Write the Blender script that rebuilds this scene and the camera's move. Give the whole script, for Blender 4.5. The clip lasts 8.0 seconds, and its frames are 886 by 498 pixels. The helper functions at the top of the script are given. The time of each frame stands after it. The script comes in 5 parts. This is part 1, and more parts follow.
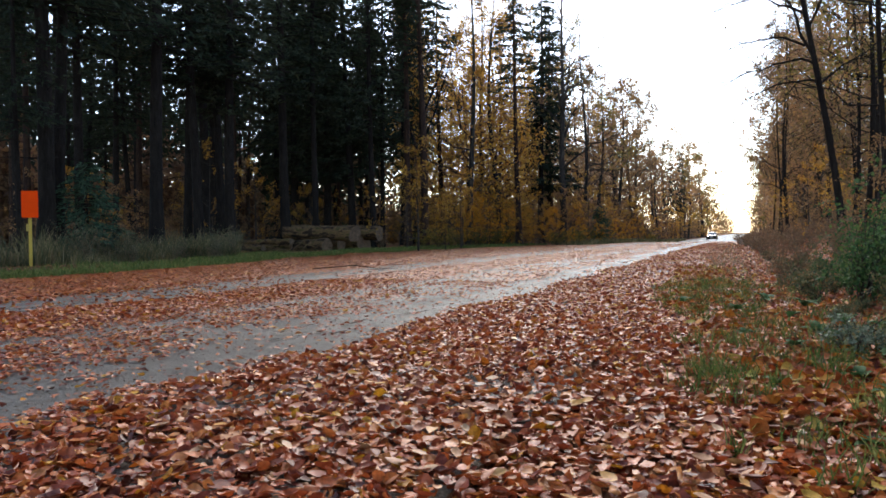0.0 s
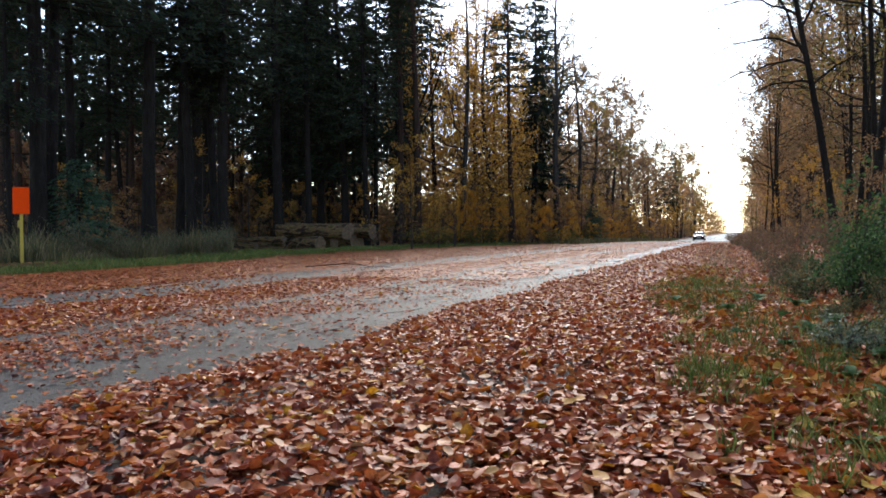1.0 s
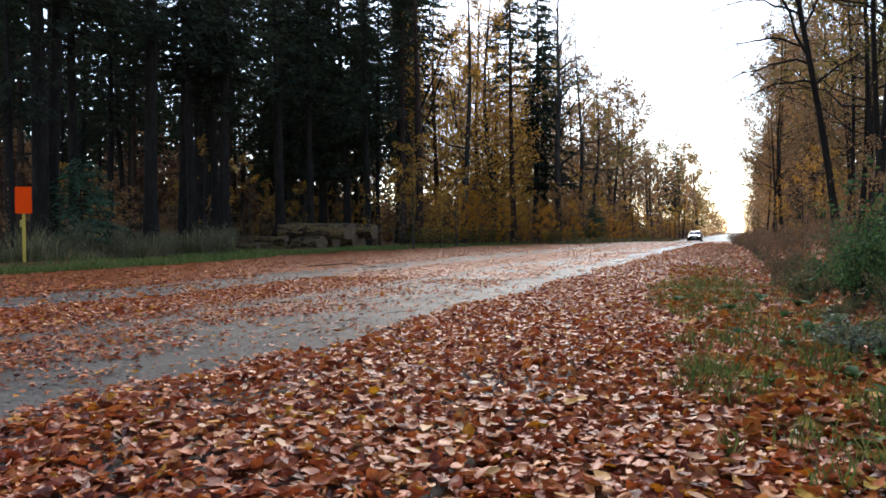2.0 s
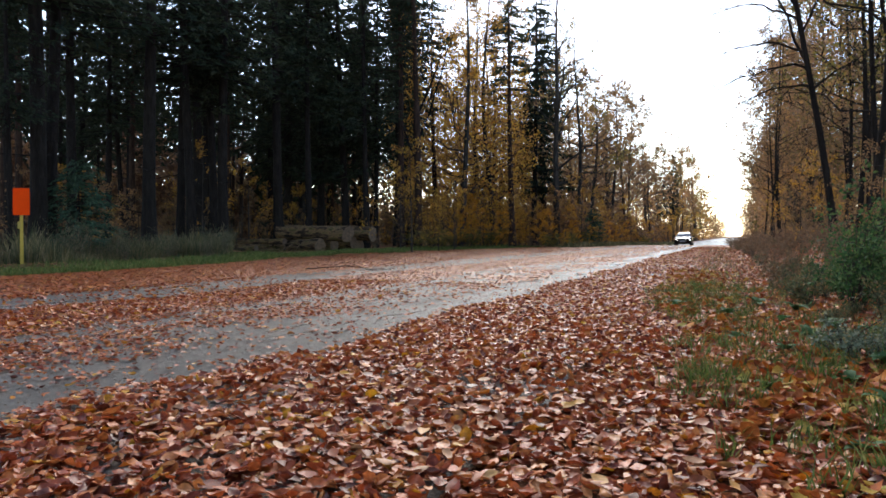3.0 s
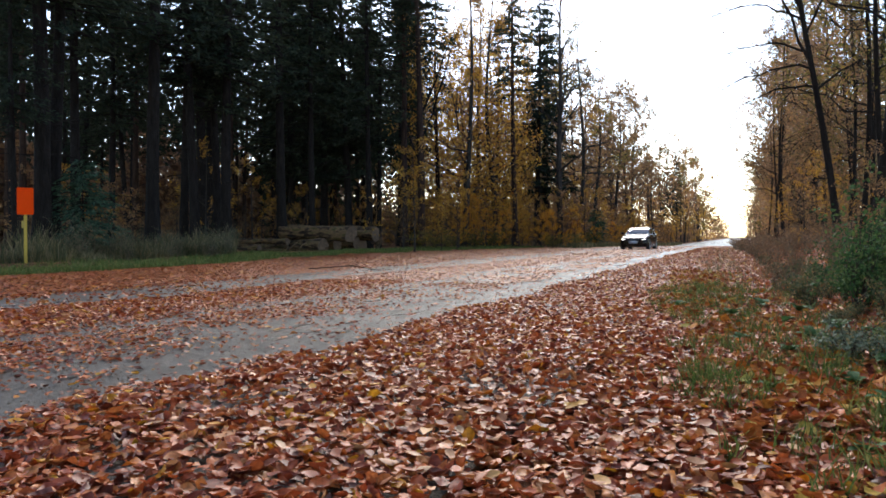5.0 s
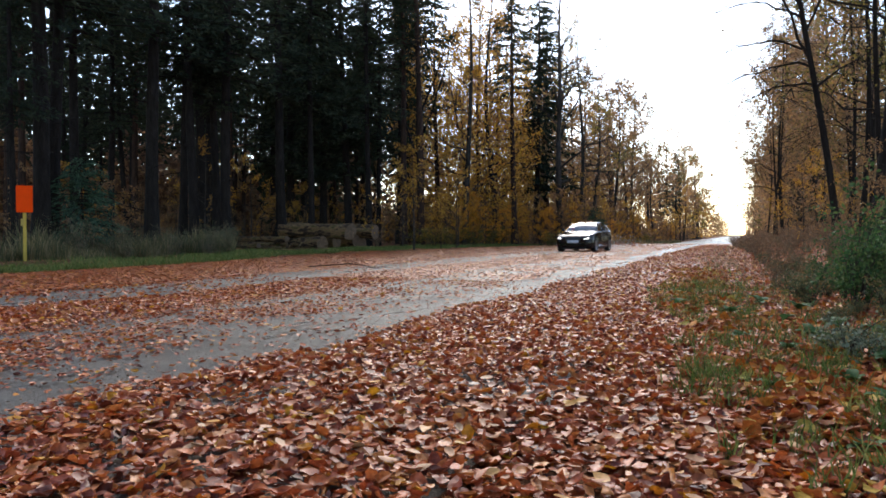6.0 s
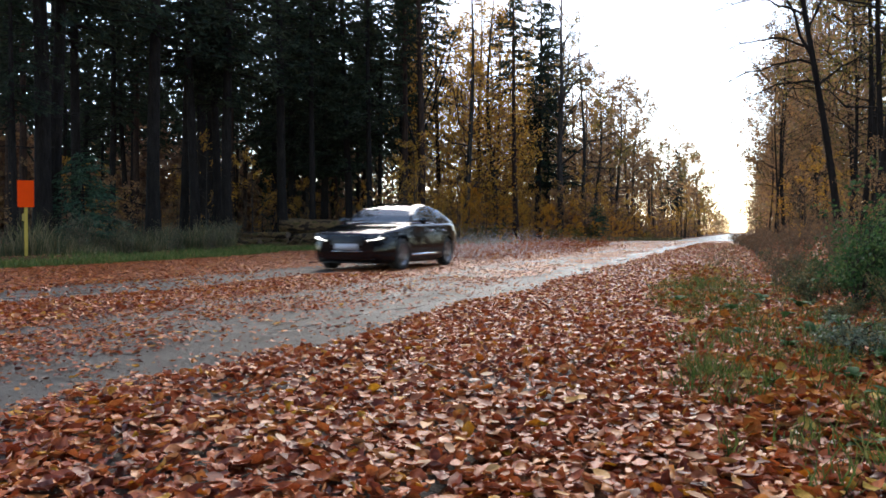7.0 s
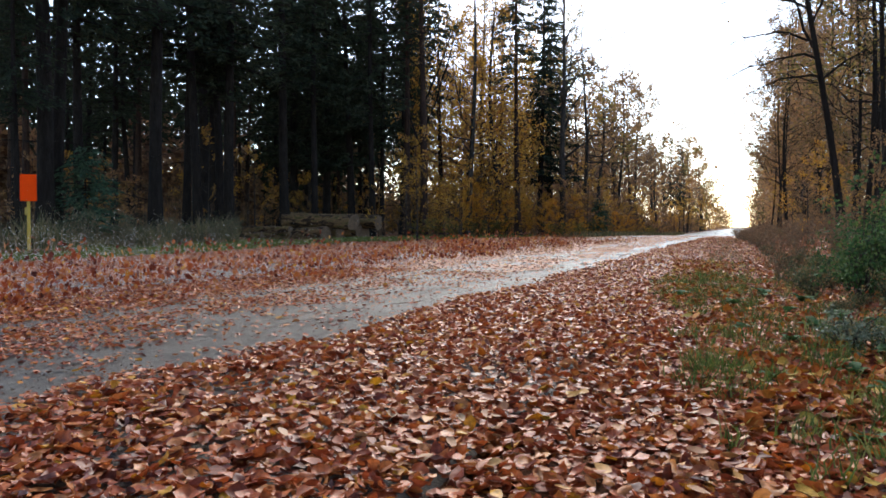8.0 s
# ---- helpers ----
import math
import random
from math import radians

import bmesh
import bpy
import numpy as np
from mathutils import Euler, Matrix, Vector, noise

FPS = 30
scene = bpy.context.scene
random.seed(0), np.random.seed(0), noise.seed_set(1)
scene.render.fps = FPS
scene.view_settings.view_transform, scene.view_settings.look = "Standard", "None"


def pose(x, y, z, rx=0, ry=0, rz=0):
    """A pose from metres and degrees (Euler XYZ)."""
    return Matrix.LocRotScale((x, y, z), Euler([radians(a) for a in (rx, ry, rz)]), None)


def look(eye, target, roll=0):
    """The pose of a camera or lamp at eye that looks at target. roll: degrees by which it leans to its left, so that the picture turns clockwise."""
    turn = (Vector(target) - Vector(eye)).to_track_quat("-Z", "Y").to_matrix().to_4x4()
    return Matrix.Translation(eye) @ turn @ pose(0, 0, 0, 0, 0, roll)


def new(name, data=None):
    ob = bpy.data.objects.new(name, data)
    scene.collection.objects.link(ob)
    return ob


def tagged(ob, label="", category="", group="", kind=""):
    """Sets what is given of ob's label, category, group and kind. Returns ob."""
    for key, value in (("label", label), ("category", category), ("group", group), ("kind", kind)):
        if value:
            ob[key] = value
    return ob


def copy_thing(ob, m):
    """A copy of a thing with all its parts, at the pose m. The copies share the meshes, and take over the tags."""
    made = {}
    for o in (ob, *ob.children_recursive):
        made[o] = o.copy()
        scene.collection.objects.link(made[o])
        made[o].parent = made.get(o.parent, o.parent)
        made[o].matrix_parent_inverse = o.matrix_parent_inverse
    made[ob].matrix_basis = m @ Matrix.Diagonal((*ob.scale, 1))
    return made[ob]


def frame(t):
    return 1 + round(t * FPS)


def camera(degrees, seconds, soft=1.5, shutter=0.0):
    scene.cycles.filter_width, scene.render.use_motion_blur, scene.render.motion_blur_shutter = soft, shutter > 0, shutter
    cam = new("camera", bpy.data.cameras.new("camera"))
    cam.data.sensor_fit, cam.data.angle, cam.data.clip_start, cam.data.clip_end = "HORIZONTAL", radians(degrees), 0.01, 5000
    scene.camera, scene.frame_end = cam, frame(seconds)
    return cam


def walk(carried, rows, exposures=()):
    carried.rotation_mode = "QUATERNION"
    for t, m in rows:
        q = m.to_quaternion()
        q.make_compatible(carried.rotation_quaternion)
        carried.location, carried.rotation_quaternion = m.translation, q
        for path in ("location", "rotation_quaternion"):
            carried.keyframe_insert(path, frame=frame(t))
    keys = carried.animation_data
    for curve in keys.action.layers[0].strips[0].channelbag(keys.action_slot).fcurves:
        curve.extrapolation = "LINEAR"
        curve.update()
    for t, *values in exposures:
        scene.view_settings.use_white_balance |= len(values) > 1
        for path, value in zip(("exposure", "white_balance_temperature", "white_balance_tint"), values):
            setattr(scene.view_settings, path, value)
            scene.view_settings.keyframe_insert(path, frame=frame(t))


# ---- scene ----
cam = camera(60.0, 8.0, soft=1.7, shutter=0.25)
EYE = (0.0, 0.0, 0.85)


def held(yaw, pitch, roll):
    """Camera at EYE, turned yaw degrees left of the road, pitched up and rolled."""
    return pose(*EYE) @ pose(0, 0, 0, 0, 0, yaw) @ pose(0, 0, 0, 90 + pitch) @ pose(0, 0, 0, 0, 0, roll)


walk(cam, [(t, held(a, b, c)) for t, a, b, c in [
    (0.0, 21.604, -0.992, -0.673),
    (0.5, 21.391, -1.049, -0.652),
    (1.0, 21.095, -1.115, -0.407),
    (1.5, 21.244, -1.199, -0.385),
    (3.0, 21.091, -0.900, -0.157),
    (3.5, 21.100, -0.928, -0.000),
    (4.0, 21.095, -0.927, -0.005),
    (4.5, 21.321, -0.842, -0.044),
    (6.0, 21.270, -1.048, -0.052),
    (6.5, 21.315, -1.111, 0.043),
    (7.0, 21.342, -1.317, 0.156),
    (7.5, 21.382, -1.530, 0.315),
    (8.0, 21.501, -1.738, 0.227),
]], [(0.0, 1.68, 7000, 11), (8.0, 1.68, 7000, 11)])

# ---------------------------------------------------------------- light
SUN_AZ, SUN_EL = -17.0, 37.0
world = bpy.data.worlds.new("world")
scene.world = world
world.use_nodes = True
wn = world.node_tree
sky = wn.nodes.new("ShaderNodeTexSky")
sky.sky_type, sky.sun_disc = "NISHITA", False
sky.sun_elevation, sky.sun_rotation = radians(SUN_EL), radians(SUN_AZ)
sky.air_density, sky.dust_density, sky.ozone_density = 1.0, 0.45, 1.5
wn.links.new(sky.outputs[0], wn.nodes["Background"].inputs[0])
wn.nodes["Background"].inputs[1].default_value = 0.15
sun = new("sun", bpy.data.lights.new("sun", "SUN"))
sun.data.energy, sun.data.angle, sun.data.color = 1.3, radians(34), (1.0, 0.955, 0.9)
a, e = radians(SUN_AZ), radians(SUN_EL)
sun.matrix_world = look((math.sin(a) * math.cos(e) * 50, math.cos(a) * math.cos(e) * 50, math.sin(e) * 50), (0, 0, 0))


# ---------------------------------------------------------------- materials
def material(name, rough=0.6, spec=0.5, metal=0.0):
    m = bpy.data.materials.new(name)
    m.use_nodes = True
    b = m.node_tree.nodes["Principled BSDF"]
    b.inputs["Roughness"].default_value = rough
    b.inputs["Specular IOR Level"].default_value = spec
    b.inputs["Metallic"].default_value = metal
    return m, m.node_tree, b


def noise_node(nt, scale, detail=4.0, rough=0.6, stretch=None, space="Object"):
    tc = nt.nodes.new("ShaderNodeTexCoord")
    n = nt.nodes.new("ShaderNodeTexNoise")
    n.inputs["Scale"].default_value, n.inputs["Detail"].default_value, n.inputs["Roughness"].default_value = scale, detail, rough
    src = tc.outputs[space]
    if stretch:
        mp = nt.nodes.new("ShaderNodeMapping")
        mp.inputs["Scale"].default_value = stretch
        nt.links.new(src, mp.inputs["Vector"])
        src = mp.outputs[0]
    nt.links.new(src, n.inputs["Vector"])
    return n.outputs["Fac"]


def ramp(nt, fac, stops, constant=False):
    r = nt.nodes.new("ShaderNodeValToRGB")
    if constant:
        r.color_ramp.interpolation = "CONSTANT"
    els = r.color_ramp.elements
    while len(els) < len(stops):
        els.new(0.5)
    for el, (p, c) in zip(els, stops):
        el.position = p
        el.color = (*c, 1) if len(c) == 3 else c
    nt.links.new(fac, r.inputs[0])
    return r.outputs[0]


def mixed(nt, fac, a, b, mode="MIX"):
    m = nt.nodes.new("ShaderNodeMix")
    m.data_type, m.blend_type = "RGBA", mode
    for sock, v in ((m.inputs[0], fac), (m.inputs[6], a), (m.inputs[7], b)):
        if isinstance(v, (int, float)):
            sock.default_value = v
        elif isinstance(v, tuple):
            sock.default_value = (*v, 1)
        else:
            nt.links.new(v, sock)
    return m.outputs[2]


def bump(nt, b, height, strength=0.4, dist=0.02):
    n = nt.nodes.new("ShaderNodeBump")
    n.inputs["Strength"].default_value, n.inputs["Distance"].default_value = strength, dist
    nt.links.new(height, n.inputs["Height"])
    nt.links.new(n.outputs[0], b.inputs["Normal"])


def surface(name, stops, scale=4.0, rough=0.7, spec=0.4, fine=40.0, relief=0.3, dist=0.02, stretch=None, metal=0.0):
    """A two-scale noise surface: coarse noise through a colour ramp, fine noise darkening and bumping it."""
    m, nt, b = material(name, rough, spec, metal)
    c = ramp(nt, noise_node(nt, scale, 5, 0.65, stretch), stops)
    f = noise_node(nt, fine, 4, 0.7, stretch)
    g = ramp(nt, f, [(0.25, (0.55, 0.55, 0.55)), (0.75, (1.25, 1.25, 1.25))])
    nt.links.new(mixed(nt, 1.0, c, g, "MULTIPLY"), b.inputs["Base Color"])
    bump(nt, b, f, relief, dist)
    return m


def foliage(name, stops, through_light=0.35, rough=0.45, spec=0.4, per_object=0.0):
    """Leaves: each one picks its colour from the stops; some light passes through."""
    m, nt, b = material(name, rough, spec)
    geo = nt.nodes.new("ShaderNodeNewGeometry")
    c = ramp(nt, geo.outputs["Random Per Island"], stops)
    if per_object:
        oi = nt.nodes.new("ShaderNodeObjectInfo")
        v = ramp(nt, oi.outputs["Random"], [(0, (1 - per_object, 1 - per_object * 0.8, 1 - per_object)), (1, (1 + per_object, 1 + per_object * 0.7, 1.0))])
        c = mixed(nt, 1.0, c, v, "MULTIPLY")
    veins = ramp(nt, noise_node(nt, 60.0, 3), [(0.3, (0.55, 0.52, 0.5)), (0.7, (1.25, 1.22, 1.2))])
    c = mixed(nt, 1.0, c, veins, "MULTIPLY")
    nt.links.new(c, b.inputs["Base Color"])
    tr = nt.nodes.new("ShaderNodeBsdfTranslucent")
    nt.links.new(c, tr.inputs["Color"])
    mx = nt.nodes.new("ShaderNodeMixShader")
    mx.inputs[0].default_value = through_light
    nt.links.new(b.outputs[0], mx.inputs[1])
    nt.links.new(tr.outputs[0], mx.inputs[2])
    nt.links.new(mx.outputs[0], nt.nodes["Material Output"].inputs["Surface"])
    return m


def asphalt_material():
    m, nt, b = material("wet_asphalt", 0.3, 0.07)
    c = ramp(nt, noise_node(nt, 0.9, 6, 0.6), [(0.3, (0.055, 0.051, 0.045)), (0.7, (0.115, 0.104, 0.089))])
    grit = noise_node(nt, 60.0, 4, 0.9)
    g = ramp(nt, grit, [(0.36, (0.3, 0.3, 0.3)), (0.64, (1.8, 1.8, 1.8))])
    nt.links.new(mixed(nt, 1.0, c, g, "MULTIPLY"), b.inputs["Base Color"])
    wet = ramp(nt, noise_node(nt, 0.7, 4, 0.6, (1.6, 0.35, 1)), [(0.35, (0.24, 0.24, 0.24)), (0.65, (0.55, 0.55, 0.55))])
    nt.links.new(wet, b.inputs["Roughness"])
    stones = noise_node(nt, 45.0, 5, 0.85)
    bump(nt, b, stones, 1.0, 0.012)
    return m


def ground_material():
    m, nt, b = material("forest_floor", 0.9, 0.08)
    litter = ramp(nt, noise_node(nt, 14.0, 6, 0.75), [(0.3, (0.035, 0.018, 0.01)), (0.5, (0.13, 0.055, 0.025)), (0.62, (0.24, 0.10, 0.04)), (0.75, (0.30, 0.17, 0.08))])
    soil = ramp(nt, noise_node(nt, 0.6, 5, 0.6), [(0.35, (0.55, 0.5, 0.45)), (0.65, (1.0, 1.0, 1.0))])
    nt.links.new(mixed(nt, 1.0, litter, soil, "MULTIPLY"), b.inputs["Base Color"])
    bump(nt, b, noise_node(nt, 25.0, 5, 0.7), 0.8, 0.03)
    return m


def bark_material(name, dark, light, scale=7.0):
    return surface(name, [(0.3, dark), (0.7, light)], scale, 0.95, 0.06, 34.0, 0.7, 0.03, (1, 1, 0.18))


def plain(name, colour, rough=0.5, spec=0.5, metal=0.0, coat=0.0):
    m, nt, b = material(name, rough, spec, metal)
    c = ramp(nt, noise_node(nt, 6.0, 5), [(0.2, tuple(v * 0.85 for v in colour)), (0.8, tuple(min(1, v * 1.12) for v in colour))])
    nt.links.new(c, b.inputs["Base Color"])
    b.inputs["Coat Weight"].default_value = coat
    b.inputs["Coat Roughness"].default_value = 0.04
    return m


def glowing(name, colour, strength):
    m, nt, b = material(name, 0.2)
    b.inputs["Emission Color"].default_value = (*colour, 1)
    b.inputs["Emission Strength"].default_value = strength
    b.inputs["Base Color"].default_value = (0.8, 0.8, 0.8, 1)
    return m


def glass_material():
    m = bpy.data.materials.new("tinted_glass")
    m.use_nodes = True
    nt = m.node_tree
    nt.nodes.remove(nt.nodes["Principled BSDF"])
    tr, gl, mx, fr = (nt.nodes.new(k) for k in ("ShaderNodeBsdfTransparent", "ShaderNodeBsdfGlossy", "ShaderNodeMixShader", "ShaderNodeFresnel"))
    tr.inputs[0].default_value = (0.42, 0.47, 0.46, 1)
    gl.inputs["Roughness"].default_value = 0.03
    fr.inputs[0].default_value = 2.1
    nt.links.new(fr.outputs[0], mx.inputs[0])
    nt.links.new(tr.outputs[0], mx.inputs[1])
    nt.links.new(gl.outputs[0], mx.inputs[2])
    nt.links.new(mx.outputs[0], nt.nodes["Material Output"].inputs["Surface"])
    return m


ASPHALT = asphalt_material()
GROUND = ground_material()
LITTER = foliage("fallen_beech_leaf", [(0.0, (0.08, 0.02, 0.012)), (0.16, (0.21, 0.043, 0.02)), (0.4, (0.36, 0.08, 0.028)), (0.6, (0.47, 0.12, 0.036)), (0.78, (0.49, 0.165, 0.05)), (0.89, (0.50, 0.21, 0.075)), (0.94, (0.50, 0.14, 0.015)), (0.985, (0.58, 0.28, 0.025))], 0.18, 0.42, 0.17)
FRESH = foliage("fresh_fallen_leaf", [(0.0, (0.16, 0.05, 0.02)), (0.35, (0.33, 0.08, 0.017)), (0.65, (0.44, 0.15, 0.024)), (0.9, (0.40, 0.25, 0.05)), (1.0, (0.22, 0.22, 0.045))], 0.15, 0.6, 0.05)
CRUMB = foliage("leaf_crumb", [(0.0, (0.03, 0.016, 0.01)), (0.6, (0.10, 0.045, 0.025)), (0.85, (0.22, 0.11, 0.06)), (1.0, (0.3, 0.26, 0.2))], 0.05, 0.7, 0.1)
GRASS = foliage("grass_blade", [(0.0, (0.05, 0.085, 0.02)), (0.6, (0.11, 0.165, 0.045)), (1.0, (0.24, 0.23, 0.08))], 0.25, 0.7, 0.08)
TALL_GRASS = foliage("tall_herb", [(0.0, (0.055, 0.08, 0.038)), (0.45, (0.12, 0.12, 0.055)), (0.75, (0.22, 0.17, 0.085)), (1.0, (0.36, 0.28, 0.17))], 0.3, 0.7, 0.1)
NEEDLES = foliage("spruce_needles", [(0.0, (0.022, 0.029, 0.022)), (0.6, (0.034, 0.046, 0.033)), (1.0, (0.052, 0.066, 0.045))], 0.2, 0.9, 0.03, 0.25)
YELLOW = foliage("yellow_autumn_leaf", [(0.0, (0.20, 0.10, 0.025)), (0.5, (0.45, 0.24, 0.04)), (0.85, (0.60, 0.35, 0.055)), (1.0, (0.52, 0.18, 0.03))], 0.52, 0.5, 0.2, 0.25)
ORANGE = foliage("orange_autumn_leaf", [(0.0, (0.34, 0.13, 0.025)), (0.45, (0.60, 0.27, 0.035)), (0.75, (0.72, 0.40, 0.05)), (1.0, (0.66, 0.20, 0.03))], 0.5, 0.55, 0.15, 0.3)
BROWN = foliage("brown_autumn_leaf", [(0.0, (0.13, 0.08, 0.058)), (0.5, (0.24, 0.14, 0.08)), (0.85, (0.36, 0.20, 0.085)), (1.0, (0.15, 0.135, 0.065))], 0.52, 0.55, 0.2, 0.3)
OLIVE = foliage("olive_autumn_leaf", [(0.0, (0.06, 0.065, 0.02)), (0.5, (0.13, 0.12, 0.035)), (1.0, (0.28, 0.19, 0.05))], 0.52, 0.55, 0.2, 0.3)
GREEN = foliage("green_leaf", [(0.0, (0.024, 0.06, 0.024)), (0.6, (0.05, 0.115, 0.04)), (1.0, (0.13, 0.19, 0.065))], 0.3, 0.65, 0.08)
BLUE_GREEN = foliage("young_spruce_needles", [(0.0, (0.03, 0.06, 0.038)), (0.6, (0.055, 0.105, 0.065)), (1.0, (0.09, 0.15, 0.095))], 0.15, 0.8, 0.05)
DULL = foliage("bramble_leaf", [(0.0, (0.05, 0.075, 0.04)), (0.5, (0.10, 0.12, 0.06)), (0.8, (0.18, 0.15, 0.07)), (1.0, (0.28, 0.16, 0.07))], 0.3, 0.65, 0.08)
RUST = foliage("withered_leaf", [(0.0, (0.10, 0.06, 0.04)), (0.6, (0.20, 0.11, 0.065)), (1.0, (0.32, 0.2, 0.10))], 0.3, 0.7, 0.08)
SAGE = foliage("pale_bramble_leaf", [(0.0, (0.06, 0.09, 0.06)), (0.5, (0.15, 0.19, 0.13)), (0.85, (0.26, 0.29, 0.22)), (1.0, (0.30, 0.22, 0.08))], 0.2, 0.6, 0.12)
HERB = foliage("herb_leaf", [(0.0, (0.03, 0.05, 0.025)), (0.6, (0.07, 0.10, 0.05)), (0.85, (0.14, 0.14, 0.075)), (1.0, (0.30, 0.25, 0.16))], 0.25, 0.6, 0.15)
STRAW = surface("dry_stem", [(0.3, (0.10, 0.07, 0.045)), (0.7, (0.26, 0.19, 0.12))], 6.0, 0.8, 0.1)
BARK_DARK = bark_material("spruce_bark", (0.011, 0.009, 0.008), (0.032, 0.026, 0.022))
BARK_PINE = bark_material("pine_bark", (0.018, 0.012, 0.01), (0.07, 0.042, 0.03))
BARK_GREY = bark_material("beech_bark", (0.022, 0.019, 0.017), (0.075, 0.063, 0.053))
LOG_BARK = surface("log_bark", [(0.34, (0.018, 0.012, 0.009)), (0.46, (0.045, 0.028, 0.018)), (0.53, (0.21, 0.125, 0.06)), (0.6, (0.09, 0.075, 0.025)), (0.72, (0.03, 0.021, 0.015))], 5.0, 0.85, 0.1, 26.0, 1.0, 0.06, (0.22, 1, 1))
LOG_END = surface("sawn_wood", [(0.3, (0.07, 0.048, 0.032)), (0.7, (0.20, 0.13, 0.08))], 5.0, 0.8, 0.2, 30.0, 0.4)


# ---------------------------------------------------------------- building helpers
def mesh_of(name, verts, faces, mats, face_mats=None, smooth=False):
    me = bpy.data.meshes.new(name)
    me.from_pydata([tuple(v) for v in verts], [], [tuple(f) for f in faces])
    for m in mats:
        me.materials.append(m)
    if face_mats is not None:
        me.polygons.foreach_set("material_index", face_mats)
    if smooth:
        me.polygons.foreach_set("use_smooth", [True] * len(me.polygons))
    me.update()
    return me


def fast_mesh(name, verts, size, mat, smooth=False):
    """A mesh of loose polygons with `size` corners each, from an array (n, size, 3)."""
    v = np.asarray(verts, dtype=np.float32).reshape(-1, 3)
    n = len(v) // size
    me = bpy.data.meshes.new(name)
    me.vertices.add(len(v))
    me.vertices.foreach_set("co", v.ravel())
    me.loops.add(len(v))
    me.loops.foreach_set("vertex_index", np.arange(len(v), dtype=np.int32))
    me.polygons.add(n)
    me.polygons.foreach_set("loop_start", np.arange(0, len(v), size, dtype=np.int32))
    me.polygons.foreach_set("loop_total", np.full(n, size, dtype=np.int32))
    me.materials.append(mat)
    me.update(calc_edges=True)
    return me


def indexed_mesh(name, verts, faces, mat):
    """A mesh from vertex array (n, 3) and face index array (m, k)."""
    v, f = np.asarray(verts, dtype=np.float32), np.asarray(faces, dtype=np.int32)
    k = f.shape[1]
    me = bpy.data.meshes.new(name)
    me.vertices.add(len(v))
    me.vertices.foreach_set("co", v.ravel())
    me.loops.add(f.size)
    me.loops.foreach_set("vertex_index", f.ravel())
    me.polygons.add(len(f))
    me.polygons.foreach_set("loop_start", np.arange(0, f.size, k, dtype=np.int32))
    me.polygons.foreach_set("loop_total", np.full(len(f), k, dtype=np.int32))
    me.materials.append(mat)
    me.update(calc_edges=True)
    return me


def child(name, me, parent, label="", m=None):
    ob = new(name, me)
    ob.parent = parent
    if m is not None:
        ob.matrix_basis = m
    return tagged(ob, label)


def part(name, bm, mat, parent, label="", smooth=True, m=None):
    me = bpy.data.meshes.new(name)
    bm.normal_update()
    bm.to_mesh(me)
    bm.free()
    me.materials.append(mat)
    if smooth:
        me.polygons.foreach_set("use_smooth", [True] * len(me.polygons))
    return child(name, me, parent, label, m)


def empty(name, label, category, group="", kind=""):
    return tagged(new(name), label, category, group, kind)


def tube(path, radii, sides, start=0):
    """Vertices and quads of a tapered tube along a path."""
    path = np.asarray(path, float)
    n = len(path)
    t = np.gradient(path, axis=0)
    t /= np.linalg.norm(t, axis=1)[:, None] + 1e-9
    ref = np.where(np.abs(t[:, 2:3]) > 0.9, [[1.0, 0, 0]], [[0, 0, 1.0]])
    u = np.cross(t, ref)
    u /= np.linalg.norm(u, axis=1)[:, None] + 1e-9
    w = np.cross(t, u)
    ang = np.linspace(0, 2 * np.pi, sides, endpoint=False)
    v = path[:, None] + np.asarray(radii)[:, None, None] * (np.cos(ang)[None, :, None] * u[:, None] + np.sin(ang)[None, :, None] * w[:, None])
    i = np.arange(n - 1)[:, None] * sides
    j = np.arange(sides)[None]
    q = np.stack([i + j, i + (j + 1) % sides, i + sides + (j + 1) % sides, i + sides + j], -1).reshape(-1, 4)
    return v.reshape(-1, 3), q + start


class Tubes:
    def __init__(self):
        self.v, self.f, self.n = [], [], 0

    def add(self, path, radii, sides):
        v, f = tube(path, radii, sides, self.n)
        self.v.append(v)
        self.f.append(f)
        self.n += len(v)

    def mesh(self, name, mat):
        me = indexed_mesh(name, np.concatenate(self.v), np.concatenate(self.f), mat)
        me.polygons.foreach_set("use_smooth", [True] * len(me.polygons))
        return me


def smoothstep(a, b, x):
    t = np.clip((np.asarray(x, float) - a) / (b - a), 0, 1)
    return t * t * (3 - 2 * t)


def waves(x, y, s, seed):
    """Cheap smooth noise in about -1..1 for arrays."""
    r = np.random.RandomState(seed)
    out = np.zeros_like(np.asarray(x, float) + np.asarray(y, float))
    for k in range(7):
        th, ph, fr = r.uniform(0, 6.28), r.uniform(0, 6.28), s * r.uniform(0.5, 2.4)
        out = out + np.sin(fr * (np.cos(th) * x + np.sin(th) * y) + ph + 0.8 * np.sin(fr * 0.7 * (np.sin(th) * x - np.cos(th) * y) + ph * 2))
    return out / 3.4


